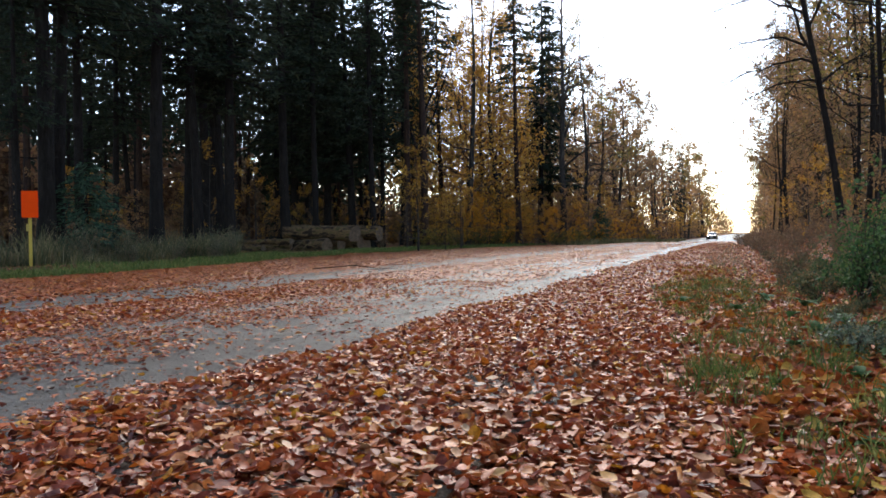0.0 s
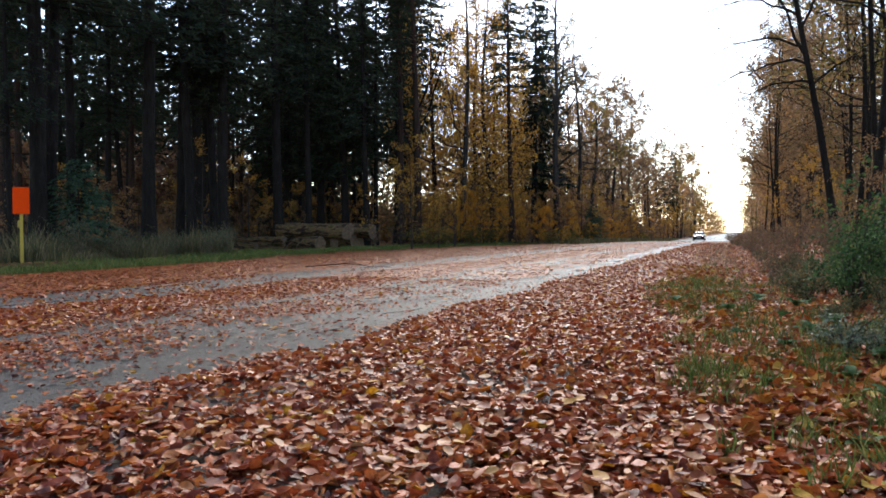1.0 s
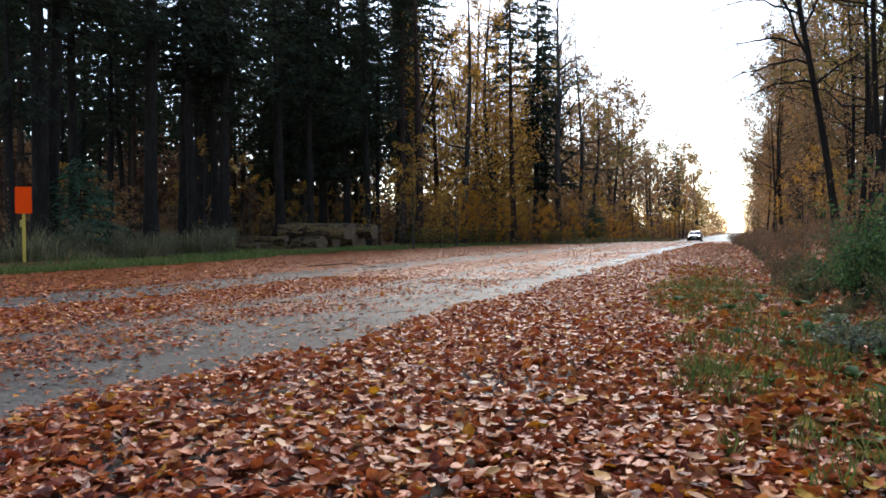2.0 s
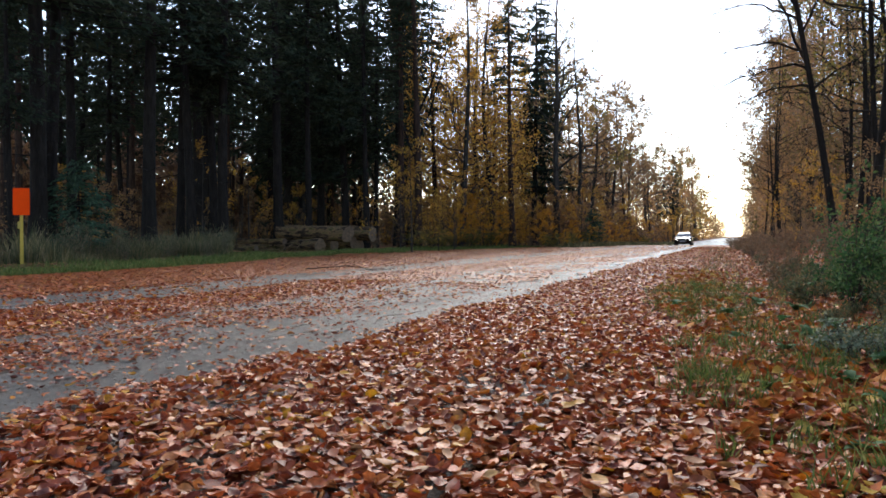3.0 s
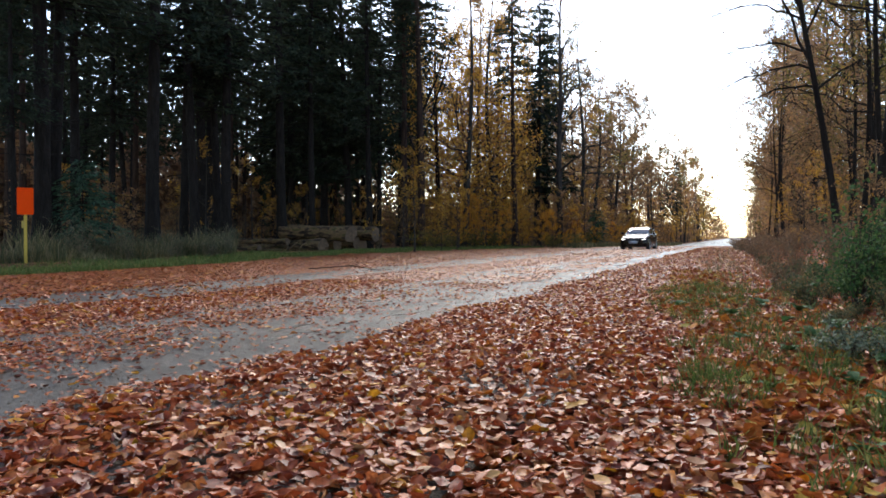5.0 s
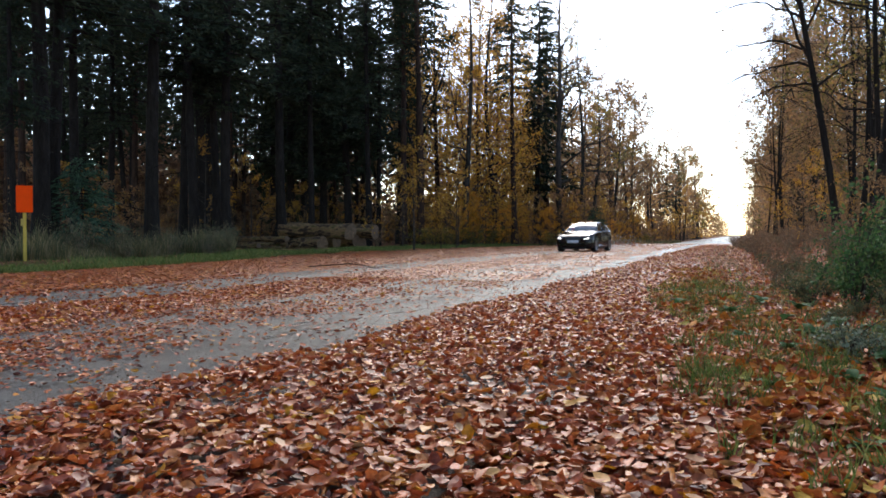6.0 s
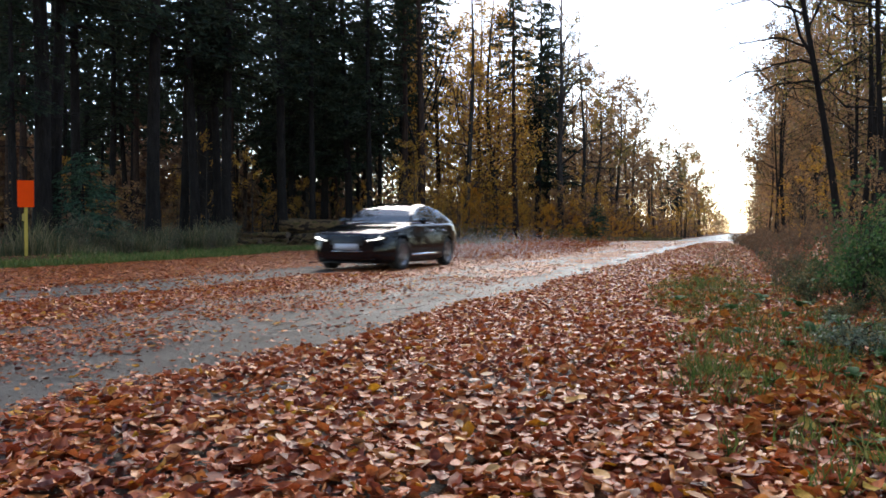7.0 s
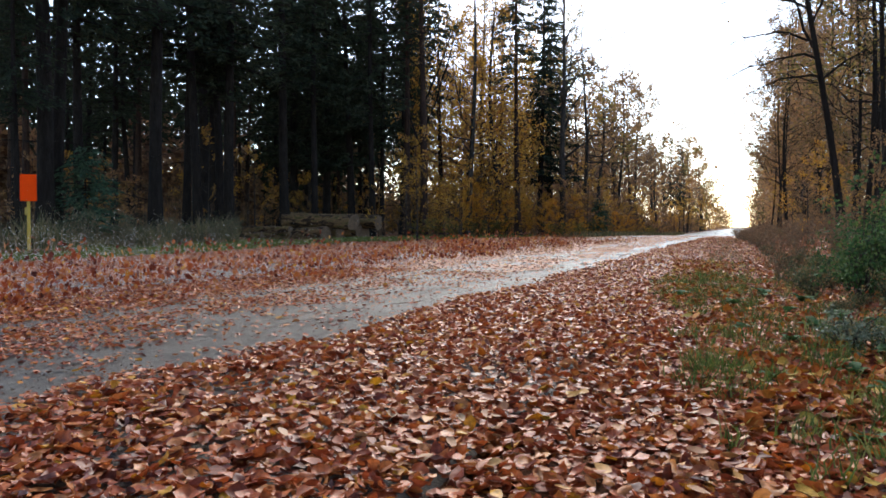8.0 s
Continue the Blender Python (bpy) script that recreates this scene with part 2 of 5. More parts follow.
def ground_z(x, y):
    """Height of the ground: flat road, a low bank beside it, a gentle dip farther on."""
    x, y = np.asarray(x, float), np.asarray(y, float)
    bank = 0.55 * smoothstep(-0.4, 4.0, x) + 0.03 * smoothstep(-1.0, 0.5, x) * waves(x, y, 3.0, 3)
    left = 0.10 * smoothstep(-15.5, -18.0, x) * (1 + waves(x, y, 0.8, 5))
    return bank + left - 0.5 * smoothstep(60, 125, y)


# ---------------------------------------------------------------- ground and road
def build_ground():
    xs = np.concatenate([np.linspace(-600, -60, 10), np.linspace(-55, -16, 40), np.linspace(-15.5, -1.2, 16), np.linspace(-1, 6, 50), np.linspace(6.5, 40, 20), np.linspace(60, 600, 10)])
    ys = np.concatenate([np.linspace(-600, -30, 10), np.linspace(-20, 1, 12), np.linspace(1.2, 14, 70), np.linspace(14.5, 60, 70), np.linspace(62, 150, 40), np.linspace(165, 600, 12), np.linspace(800, 2500, 5)])
    X, Y = np.meshgrid(xs, ys)
    v = np.stack([X, Y, ground_z(X, Y)], -1).reshape(-1, 3)
    i, j = np.meshgrid(np.arange(len(ys) - 1), np.arange(len(xs) - 1), indexing="ij")
    b = (i * len(xs) + j).ravel()
    me = indexed_mesh("ground", v, np.stack([b, b + 1, b + 1 + len(xs), b + len(xs)], -1), GROUND)
    me.polygons.foreach_set("use_smooth", [True] * len(me.polygons))
    tagged(new("ground", me), "brown leaf-strewn forest floor and verges", "ground", kind="structure")


def build_road():
    ys = np.concatenate([np.linspace(-40, 0, 8), np.linspace(1, 60, 60), np.linspace(62, 150, 40), np.linspace(165, 900, 14)])
    prof = [(-10.3, -0.05), (-10.2, 0.012), (-8.5, 0.02), (-6.5, 0.03), (-4.5, 0.03), (-2.5, 0.02), (-1.0, 0.012), (-0.9, -0.05)]
    verts, faces = [], []
    for y in ys:
        for x, z in prof:
            wob = 0.12 * math.sin(y * 0.7) + 0.08 * math.sin(y * 1.9) if x in (-10.3, -10.2, -1.0, -0.9) else 0
            verts.append((x + wob, y, z + float(ground_z(-5, y))))
    k = len(prof)
    for i in range(len(ys) - 1):
        for j in range(k - 1):
            a = i * k + j
            faces.append((a, a + 1, a + 1 + k, a + k))
    me = mesh_of("road", verts, faces, [ASPHALT], smooth=True)
    tagged(new("road", me), "wet grey asphalt forest road with cleared wheel tracks", "road", kind="structure")


build_ground()
build_road()


# ---------------------------------------------------------------- fallen leaves
def leaf_template(kind):
    """A curled ovate leaf with a pointed tip and a folded midrib, about one unit long."""
    curl, fold = [(0.10, 0.10), (0.22, 0.05), (-0.06, 0.16), (0.3, 0.18), (0.02, -0.10)][kind]
    s = np.array([-0.5, -0.32, -0.05, 0.24, 0.5])
    mid = np.stack([s, 0 * s, curl * (s * 2) ** 2 * 0.5], 1)
    wid = np.array([0.2, 0.31, 0.22])
    lft = np.stack([s[1:4] - 0.03, wid, mid[1:4, 2] + fold * wid / 0.31], 1)
    rgt = np.stack([s[1:4] + 0.02, -wid, mid[1:4, 2] + fold * 0.7 * wid / 0.31], 1)
    v = np.concatenate([mid, lft, rgt])
    f = np.array([(0, 1, 5), (1, 2, 6), (1, 6, 5), (2, 3, 7), (2, 7, 6), (3, 4, 7), (0, 8, 1), (1, 8, 9), (1, 9, 2), (2, 9, 10), (2, 10, 3), (3, 10, 4)])
    return v, f


FLAT_LEAF = (np.array([(-0.5, 0, 0), (0, 0.29, 0.1), (0.5, 0, 0.05), (0, -0.29, 0.06)]), np.array([(0, 1, 2, 3)]))


def turned(yaw, tilt, roll):
    cy, sy, ct, st, cr, sr = np.cos(yaw), np.sin(yaw), np.cos(tilt), np.sin(tilt), np.cos(roll), np.sin(roll)
    o, z = np.ones_like(cy), np.zeros_like(cy)
    rz = np.stack([cy, -sy, z, sy, cy, z, z, z, o], -1).reshape(-1, 3, 3)
    ry = np.stack([ct, z, st, z, o, z, -st, z, ct], -1).reshape(-1, 3, 3)
    rx = np.stack([o, z, z, z, cr, -sr, z, sr, cr], -1).reshape(-1, 3, 3)
    return rz @ ry @ rx


def scattered(template, pos, size, yaw, tilt, roll, crumple=0.0, seed=1):
    """Copies of a leaf at places, sizes and turns; crumple bends each one in its own way."""
    v, f = template
    R = turned(yaw, tilt, roll) * size[:, None, None]
    if crumple:
        r = np.random.RandomState(seed)
        n = len(pos)
        w = v[None] * np.stack([r.uniform(0.85, 1.15, n), r.uniform(0.8, 1.45, n), r.uniform(0.3, 2.2, n)], 1)[:, None]
        w = w + r.normal(0, crumple, w.shape) * [0.6, 0.7, 1.0]
        out = np.einsum("nij,nkj->nki", R, w) + pos[:, None]
    else:
        out = np.einsum("nij,kj->nki", R, v) + pos[:, None]
    faces = f[None] + (np.arange(len(pos)) * len(v))[:, None, None]
    return out.reshape(-1, 3), faces.reshape(-1, f.shape[1])


def band(x, a, b, soft=0.25):
    return smoothstep(a - soft, a + soft, x) * (1 - smoothstep(b - soft, b + soft, x))


def leaf_cover(x, y):
    """Share of the ground hidden by leaves: carpets, and wheel tracks swept clear between them."""
    w = x + 0.16 * waves(x, y, 0.8, 11) + 0.12 * waves(x, y, 2.6, 12)
    verge = -0.1 - 1.2 * smoothstep(3, 12, y) - 0.8 * smoothstep(12, 45, y)
    thick = 1.0 + 0.2 * waves(x, y, 3.2, 18)
    holes = smoothstep(0.35, 0.85, waves(x, y, 2.1, 15)) * band(x, -2.5, -0.7, 0.3)
    c = band(w, -2.85, 8.0, 0.22) * thick * (1 - 0.6 * holes) * (1 - 0.35 * smoothstep(0.4, 1.8, x - verge))
    c = np.maximum(c, 0.06 + 0.045 * waves(x, y, 2.5, 16))
    c = np.maximum(c, 0.95 * band(w, -5.1, -3.8, 0.3) * np.clip(0.58 + 0.75 * waves(x, y, 1.2, 13), 0.12, 1))
    c = np.maximum(c, 0.2 * band(w, -5.7, -4.9, 0.2))
    c = np.maximum(c, band(w, -7.55, -5.55, 0.22) * (0.9 + 0.1 * waves(x, y, 2.0, 14)))
    c = np.maximum(c, 0.14 * band(w, -9.4, -7.5, 0.2) * np.clip(0.7 + 0.6 * waves(x, y, 1.6, 17), 0, 1))
    c = np.maximum(c, 0.92 * band(w, -15.3 - 1.9 * smoothstep(14, 30, y), -9.2, 0.35))
    far = smoothstep(22, 45, y)
    c = np.maximum(c, far * (0.34 + 0.25 * waves(x, y, 0.9, 19)) * band(w, -10, -4.2, 0.3))
    thin = 1 - 0.4 * smoothstep(25, 55, y) * (x < -3)
    return np.clip(c * thin, 0, 1)


def cast_leaves(seed, x0, x1, y0, y1, per_m2, aside=False):
    r = np.random.RandomState(seed)
    n = int((x1 - x0) * (y1 - y0) * per_m2)
    x, y = r.uniform(x0, x1, n), r.uniform(y0, y1, n)
    ahead = (x > -1.32 * y - 2.2) & (x < 0.2 * y + 1.2) & (y > 1.2)
    edge = smoothstep(-15, -13.5, x) * (1 - smoothstep(2.5, 5.0, x)) * smoothstep(-12, -8, y) if aside else 1.0
    keep = (ahead != aside) & (r.rand(n) < leaf_cover(x, y) * edge)
    return x[keep], y[keep], r


def build_leaves():
    thing = empty("leaf_litter", "wet copper-brown fallen beech leaves covering road and verge", "fallen leaves")
    V, F, n = [], [], 0
    for kind in range(5):
        for x0, x1, y0, y1, d in ((-4.5, 2.6, 1.2, 7, 235), (-9.5, 3.8, 7, 13, 165), (-9.5, -4.5, 1.2, 7, 190)):
            x, y, r = cast_leaves(100 + kind * 7 + int(y0) + int(-x0 * 10), x0, x1, y0, y1, d)
            m = len(x)
            lift = r.uniform(0.003, 0.038, m) * (1 - 0.6 * smoothstep(5, 10, y)) * (0.35 + 0.65 * leaf_cover(x, y))
            pos = np.stack([x, y, np.maximum(ground_z(x, y), np.where((x < -0.9) & (x > -10.2), 0.03, -1)) + lift], 1)
            flat = r.rand(m) < 0.6
            calm = 1 - 0.5 * smoothstep(5, 11, y)
            pressed = band(x, -5.8, -2.95, 0.1)
            calm = calm * (1 - 0.65 * pressed)
            size = (1 - 0.24 * pressed) * np.clip(r.normal(0.057, 0.016, m), 0.026, 0.1) 
            v, f = scattered(leaf_template(kind), pos, size, r.uniform(0, 6.28, m), np.where(flat, r.normal(0, 0.16, m), r.normal(0, 0.5, m)) * calm, np.where(flat, r.normal(0, 0.16, m), r.normal(0, 0.5, m)) * calm, 0.05, 500 + kind)
            V.append(v)
            F.append(f + n)
            n += len(v)
    me = indexed_mesh("near_leaves", np.concatenate(V), np.concatenate(F), LITTER)
    me.polygons.foreach_set("use_smooth", [True] * len(me.polygons))
    tagged(child("near_leaves", me, thing), kind="stuff")
    V, F, n = [], [], 0
    for x0, x1, y0, y1, d, s in ((-24, -9.5, 3, 20, 430, 0.078), (-9.5, -3.1, 13, 30, 640, 0.07), (-3.1, 3, 13, 30, 400, 0.075), (-32, -9.5, 20, 40, 150, 0.1), (-9.5, -3.1, 30, 60, 230, 0.1), (-3.1, 3, 30, 60, 190, 0.11), (-34, 3, 60, 110, 25, 0.16), (-22, -9.5, 40, 60, 90, 0.12)):
        x, y, r = cast_leaves(300 + int(y0) + int(-x0 * 10), x0, x1, y0, y1, d)
        m = len(x)
        pos = np.stack([x, y, np.maximum(ground_z(x, y), np.where((x < -0.9) & (x > -10.2), 0.03 + ground_z(x, y), -1)) + r.uniform(0.003, 0.018, m)], 1)
        v, f = scattered(FLAT_LEAF, pos, r.normal(s, s * 0.2, m), r.uniform(0, 6.28, m), r.normal(0, 0.4 if x0 == -3.1 else 0.16, m), r.normal(0, 0.4 if x0 == -3.1 else 0.16, m))
        V.append(v)
        F.append(f + n)
        n += len(v)
    x, y, r = cast_leaves(290, -16, 5, -12, 13, 330, True)
    pos = np.stack([x, y, np.maximum(ground_z(x, y), 0.03) + r.uniform(0.004, 0.03, len(x))], 1)
    v, f = scattered(FLAT_LEAF, pos, r.normal(0.085, 0.016, len(x)), r.uniform(0, 6.28, len(x)), r.normal(0, 0.3, len(x)), r.normal(0, 0.3, len(x)))
    V.append(v)
    F.append(f + n)
    me = indexed_mesh("far_leaves", np.concatenate(V), np.concatenate(F), LITTER)
    tagged(child("far_leaves", me, thing), kind="stuff")
    # crumbs of leaf and grit on the swept tracks
    r = np.random.RandomState(361)
    m = 15000
    x, y = r.uniform(-5.8, -2.6, m), 2.0 + 13 * r.rand(m) ** 1.2
    keep = (x > -1.32 * y - 2.2) & (r.rand(m) < 0.55 + 0.45 * waves(x, y, 2.2, 27))
    x, y = x[keep], y[keep]
    m = len(x)
    v, f = scattered(FLAT_LEAF, np.stack([x, y, r.uniform(0.034, 0.04, m)], 1), r.uniform(0.006, 0.024, m), r.uniform(0, 6.28, m), r.normal(0, 0.3, m), r.normal(0, 0.3, m))
    tagged(child("leaf_crumbs", indexed_mesh("leaf_crumbs", v, f, CRUMB), thing, "dark crushed leaf crumbs and grit"), kind="stuff")
    # fresher yellow and orange leaves caught in the verge
    r = np.random.RandomState(351)
    m = 5200
    y = 2.4 + 17 * r.rand(m) ** 1.3
    x = -0.15 - 1.2 * smoothstep(3, 12, y) - 0.3 * smoothstep(12, 20, y) + 0.15 + np.abs(r.normal(0, 0.75, m))
    keep = r.rand(m) < 0.45 + 0.5 * waves(x, y, 1.7, 23)
    x, y = x[keep], y[keep]
    m = len(x)
    pos = np.stack([x, y, ground_z(x, y) + r.uniform(0.02, 0.07, m)], 1)
    v, f = scattered(leaf_template(1), pos, r.normal(0.075, 0.02, m).clip(0.03, 0.12), r.uniform(0, 6.28, m), r.normal(0, 0.35, m), r.normal(0, 0.35, m), 0.05, 520)
    tagged(child("verge_leaves", indexed_mesh("verge_leaves", v, f, FRESH), thing, "orange and yellow leaves in the grass"), kind="stuff")
    # the leaves lying nearest, one by one
    kinds = []
    for kind in range(5):
        v, f = leaf_template(kind)
        me = indexed_mesh("leaf", v * 0.064, f, LITTER_ONE)
        me.polygons.foreach_set("use_smooth", [True] * len(me.polygons))
        kinds.append(me)
    r = random.Random(5)
    for k in range(290):
        x, y = r.uniform(-2.4, 0.3), r.uniform(2.2, 4.2)
        s = r.uniform(0.8, 1.3)
        z = max(float(ground_z(x, y)), 0.03 if x < -0.9 else 0) + 0.045
        child("leaf", kinds[k % 5], thing, "", pose(x, y, z, r.gauss(0, 14), r.gauss(0, 14), r.uniform(0, 360)) @ Matrix.Scale(s, 4))


LITTER_ONE, _nt, _b = material("single_fallen_leaf", 0.5, 0.14)
_oi = _nt.nodes.new("ShaderNodeObjectInfo")
_c = ramp(_nt, _oi.outputs["Random"], [(0.0, (0.09, 0.026, 0.014)), (0.25, (0.20, 0.052, 0.024)), (0.5, (0.30, 0.085, 0.032)), (0.7, (0.40, 0.17, 0.08)), (0.9, (0.48, 0.29, 0.16)), (0.97, (0.55, 0.24, 0.03))])
_nt.links.new(mixed(_nt, 1.0, _c, ramp(_nt, noise_node(_nt, 70.0, 4), [(0.3, (0.7, 0.7, 0.7)), (0.7, (1.15, 1.15, 1.15))]), "MULTIPLY"), _b.inputs["Base Color"])
build_leaves()


# ---------------------------------------------------------------- trees
def spray_tris(r, base, direction, length, width):
    """Narrow triangles from base points along directions: needle sprays, blades, slim leaves."""
    n = len(base)
    side = np.cross(direction, r.normal(0, 1, (n, 3)))
    side /= np.linalg.norm(side, axis=1)[:, None] + 1e-9
    w = side * (width / 2)[:, None]
    return np.stack([base - w, base + w, base + direction * length[:, None]], 1)


def unit(v):
    return v / (np.linalg.norm(v, axis=-1)[..., None] + 1e-9)


def conifer(name, label, height, radius, crown_from, reach, seed, mat, bark, per_m=14, spray=0.42):
    r = np.random.RandomState(seed)
    tree = empty(name, label, "conifer tree", "forest trees")
    z = np.linspace(-0.3, height, 12)
    path = np.stack([0.10 * np.sin(z * 0.25 + seed), 0.10 * np.cos(z * 0.21 + seed * 2), z], 1)
    rad = radius * (1 - 0.88 * np.clip(z / height, 0, 1)) + radius * 0.35 * np.exp(-np.maximum(z, 0) * 2.2)
    T = Tubes()
    T.add(path, rad, 10)
    child("trunk", T.mesh("trunk", bark), tree)
    B, S = Tubes(), []
    zz = min(1.6, 0.1 * height)
    while zz < height - 0.3:
        live = zz > crown_from
        for _ in range(r.randint(3, 6) if live else r.randint(0, 3)):
            f = (zz - crown_from) / (height - crown_from)
            L = (reach * (1 - f) ** 0.75 + 0.35) * r.uniform(0.7, 1.15) if live else r.uniform(0.5, 1.9)
            az = r.uniform(0, 6.28)
            u = np.linspace(0, 1, 3)
            p0 = np.array([np.interp(zz, z, path[:, 0]), np.interp(zz, z, path[:, 1]), zz])
            droop = r.uniform(0.1, 0.45) * L if live else r.uniform(-0.2, 0.4) * L
            p = p0 + np.stack([np.cos(az) * L * u, np.sin(az) * L * u, -droop * u ** 1.5 + 0.12 * L * u], 1)
            B.add(p[::2] if live else p, (np.array([0.03, 0.004]) if live else np.array([0.028, 0.018, 0.004])) * (0.6 + L / 4), 3)
            if live:
                n = max(4, int(L * per_m))
                t = r.uniform(0.12, 1.0, n)
                base = np.stack([np.interp(t, u, p[:, k]) for k in range(3)], 1)
                base += r.normal(0, 0.07 * (0.4 + L / 3), (n, 3))
                d = unit(np.stack([np.cos(az) + r.normal(0, 0.7, n), np.sin(az) + r.normal(0, 0.7, n), r.normal(-0.45, 0.35, n)], 1))
                S.append(spray_tris(r, base, d, r.uniform(0.6, 1.3, n) * spray, r.uniform(0.2, 0.42, n) * spray))
        zz += r.uniform(0.28, 0.55) * min(1.0, height / 14)
    tagged(child("branchwork", B.mesh("branchwork", bark), tree), kind="stuff")
    child("crown", fast_mesh("crown", np.concatenate(S), 3, mat), tree)
    return tree


def leaf_quads(r, pos, size):
    n = len(pos)
    a = unit(r.normal(0, 1, (n, 3)))
    b = unit(np.cross(a, r.normal(0, 1, (n, 3))))
    s = (size * r.uniform(0.6, 1.3, n))[:, None]
    return np.stack([pos - a * s * 0.5, pos + b * s * 0.3, pos + a * s * 0.5, pos - b * s * 0.3], 1)


def broadleaf(name, label, height, radius, seed, mat, leaves, leaf, limbs=16, low=0.3, spread=0.27, lean=0.0, bark=None, sub=5, twigs=1, simple=False):
    r = np.random.RandomState(seed)
    tree = empty(name, label, "broadleaf tree", "forest trees")
    z = np.linspace(-0.3, height, 12)
    bend = 0.25 * height / 20
    path = np.stack([bend * np.sin(z * 0.3 + seed) + lean * z, bend * np.cos(z * 0.26 + seed * 2), z], 1)
    rad = radius * (1 - 0.9 * np.clip(z / height, 0, 1)) + radius * 0.3 * np.exp(-np.maximum(z, 0) * 2.5)
    T = Tubes()
    T.add(path, rad, 9)
    child("trunk", T.mesh("trunk", bark or BARK_GREY), tree)
    B, tips = Tubes(), []
    for i in range(limbs):
        f = low + (0.97 - low) * (i + r.rand()) / limbs
        zz = f * height
        L = height * spread * (1.15 - f) ** 0.6 * r.uniform(0.6, 1.25)
        az, rise = r.uniform(0, 6.28), r.uniform(0.25, 0.95)
        u = np.linspace(0, 1, 6)
        p0 = np.array([np.interp(zz, z, path[:, 0]), np.interp(zz, z, path[:, 1]), zz])
        p = p0 + L * np.stack([np.cos(az) * u, np.sin(az) * u, rise * u ** 1.3], 1)
        p[1:] += r.normal(0, 0.045 * L, (5, 3))
        limb = radius * 0.32 * (1.1 - f) * np.array([1, 0.75, 0.55, 0.38, 0.22, 0.06]) + 0.006
        B.add(p[[0, 2, 5]] if simple else p, limb[[0, 2, 5]] if simple else limb, 3 if simple else 4)
        for _ in range(sub):
            t = r.uniform(0.3, 1)
            q0 = np.array([np.interp(t, u, p[:, k]) for k in range(3)])
            d = unit(np.array([np.cos(az), np.sin(az), 0.5]) + r.normal(0, 0.7, 3))
            q = q0 + d * (L * 0.42 * r.uniform(0.5, 1.1)) * np.linspace(0, 1, 4)[:, None]
            q[1:] += r.normal(0, 0.03 * L, (3, 3))
            B.add(q[[0, 3]] if simple else q[[0, 2, 3]], 0.022 * height / 20 * np.array([1, 0.12] if simple else [1, 0.55, 0.12]) + 0.003, 3)
            tips.append(q)
            for _ in range(twigs):
                w0 = q[r.randint(1, 4)]
                w = w0 + unit(d + r.normal(0, 0.8, 3)) * L * 0.2 * np.linspace(0, 1, 3)[:, None]
                B.add(w[[0, 2]], np.array([0.010, 0.003]) * height / 20 + 0.001, 3)
                tips.append(np.concatenate([w, w[-1:]]))
    tagged(child("branchwork", B.mesh("branchwork", bark or BARK_GREY), tree), kind="stuff")
    tips = np.array(tips)
    pick = r.randint(0, len(tips), leaves)
    t = r.uniform(0.3, 1.0, leaves) * 3
    i0 = np.minimum(t.astype(int), 2)
    fr = (t - i0)[:, None]
    pos = tips[pick, i0] * (1 - fr) + tips[pick, i0 + 1] * fr + r.normal(0, (0.02 if simple else 0.008) * height + 0.04, (leaves, 3))
    child("crown", fast_mesh("crown", leaf_quads(r, pos, leaf), 4, mat), tree)
    return tree


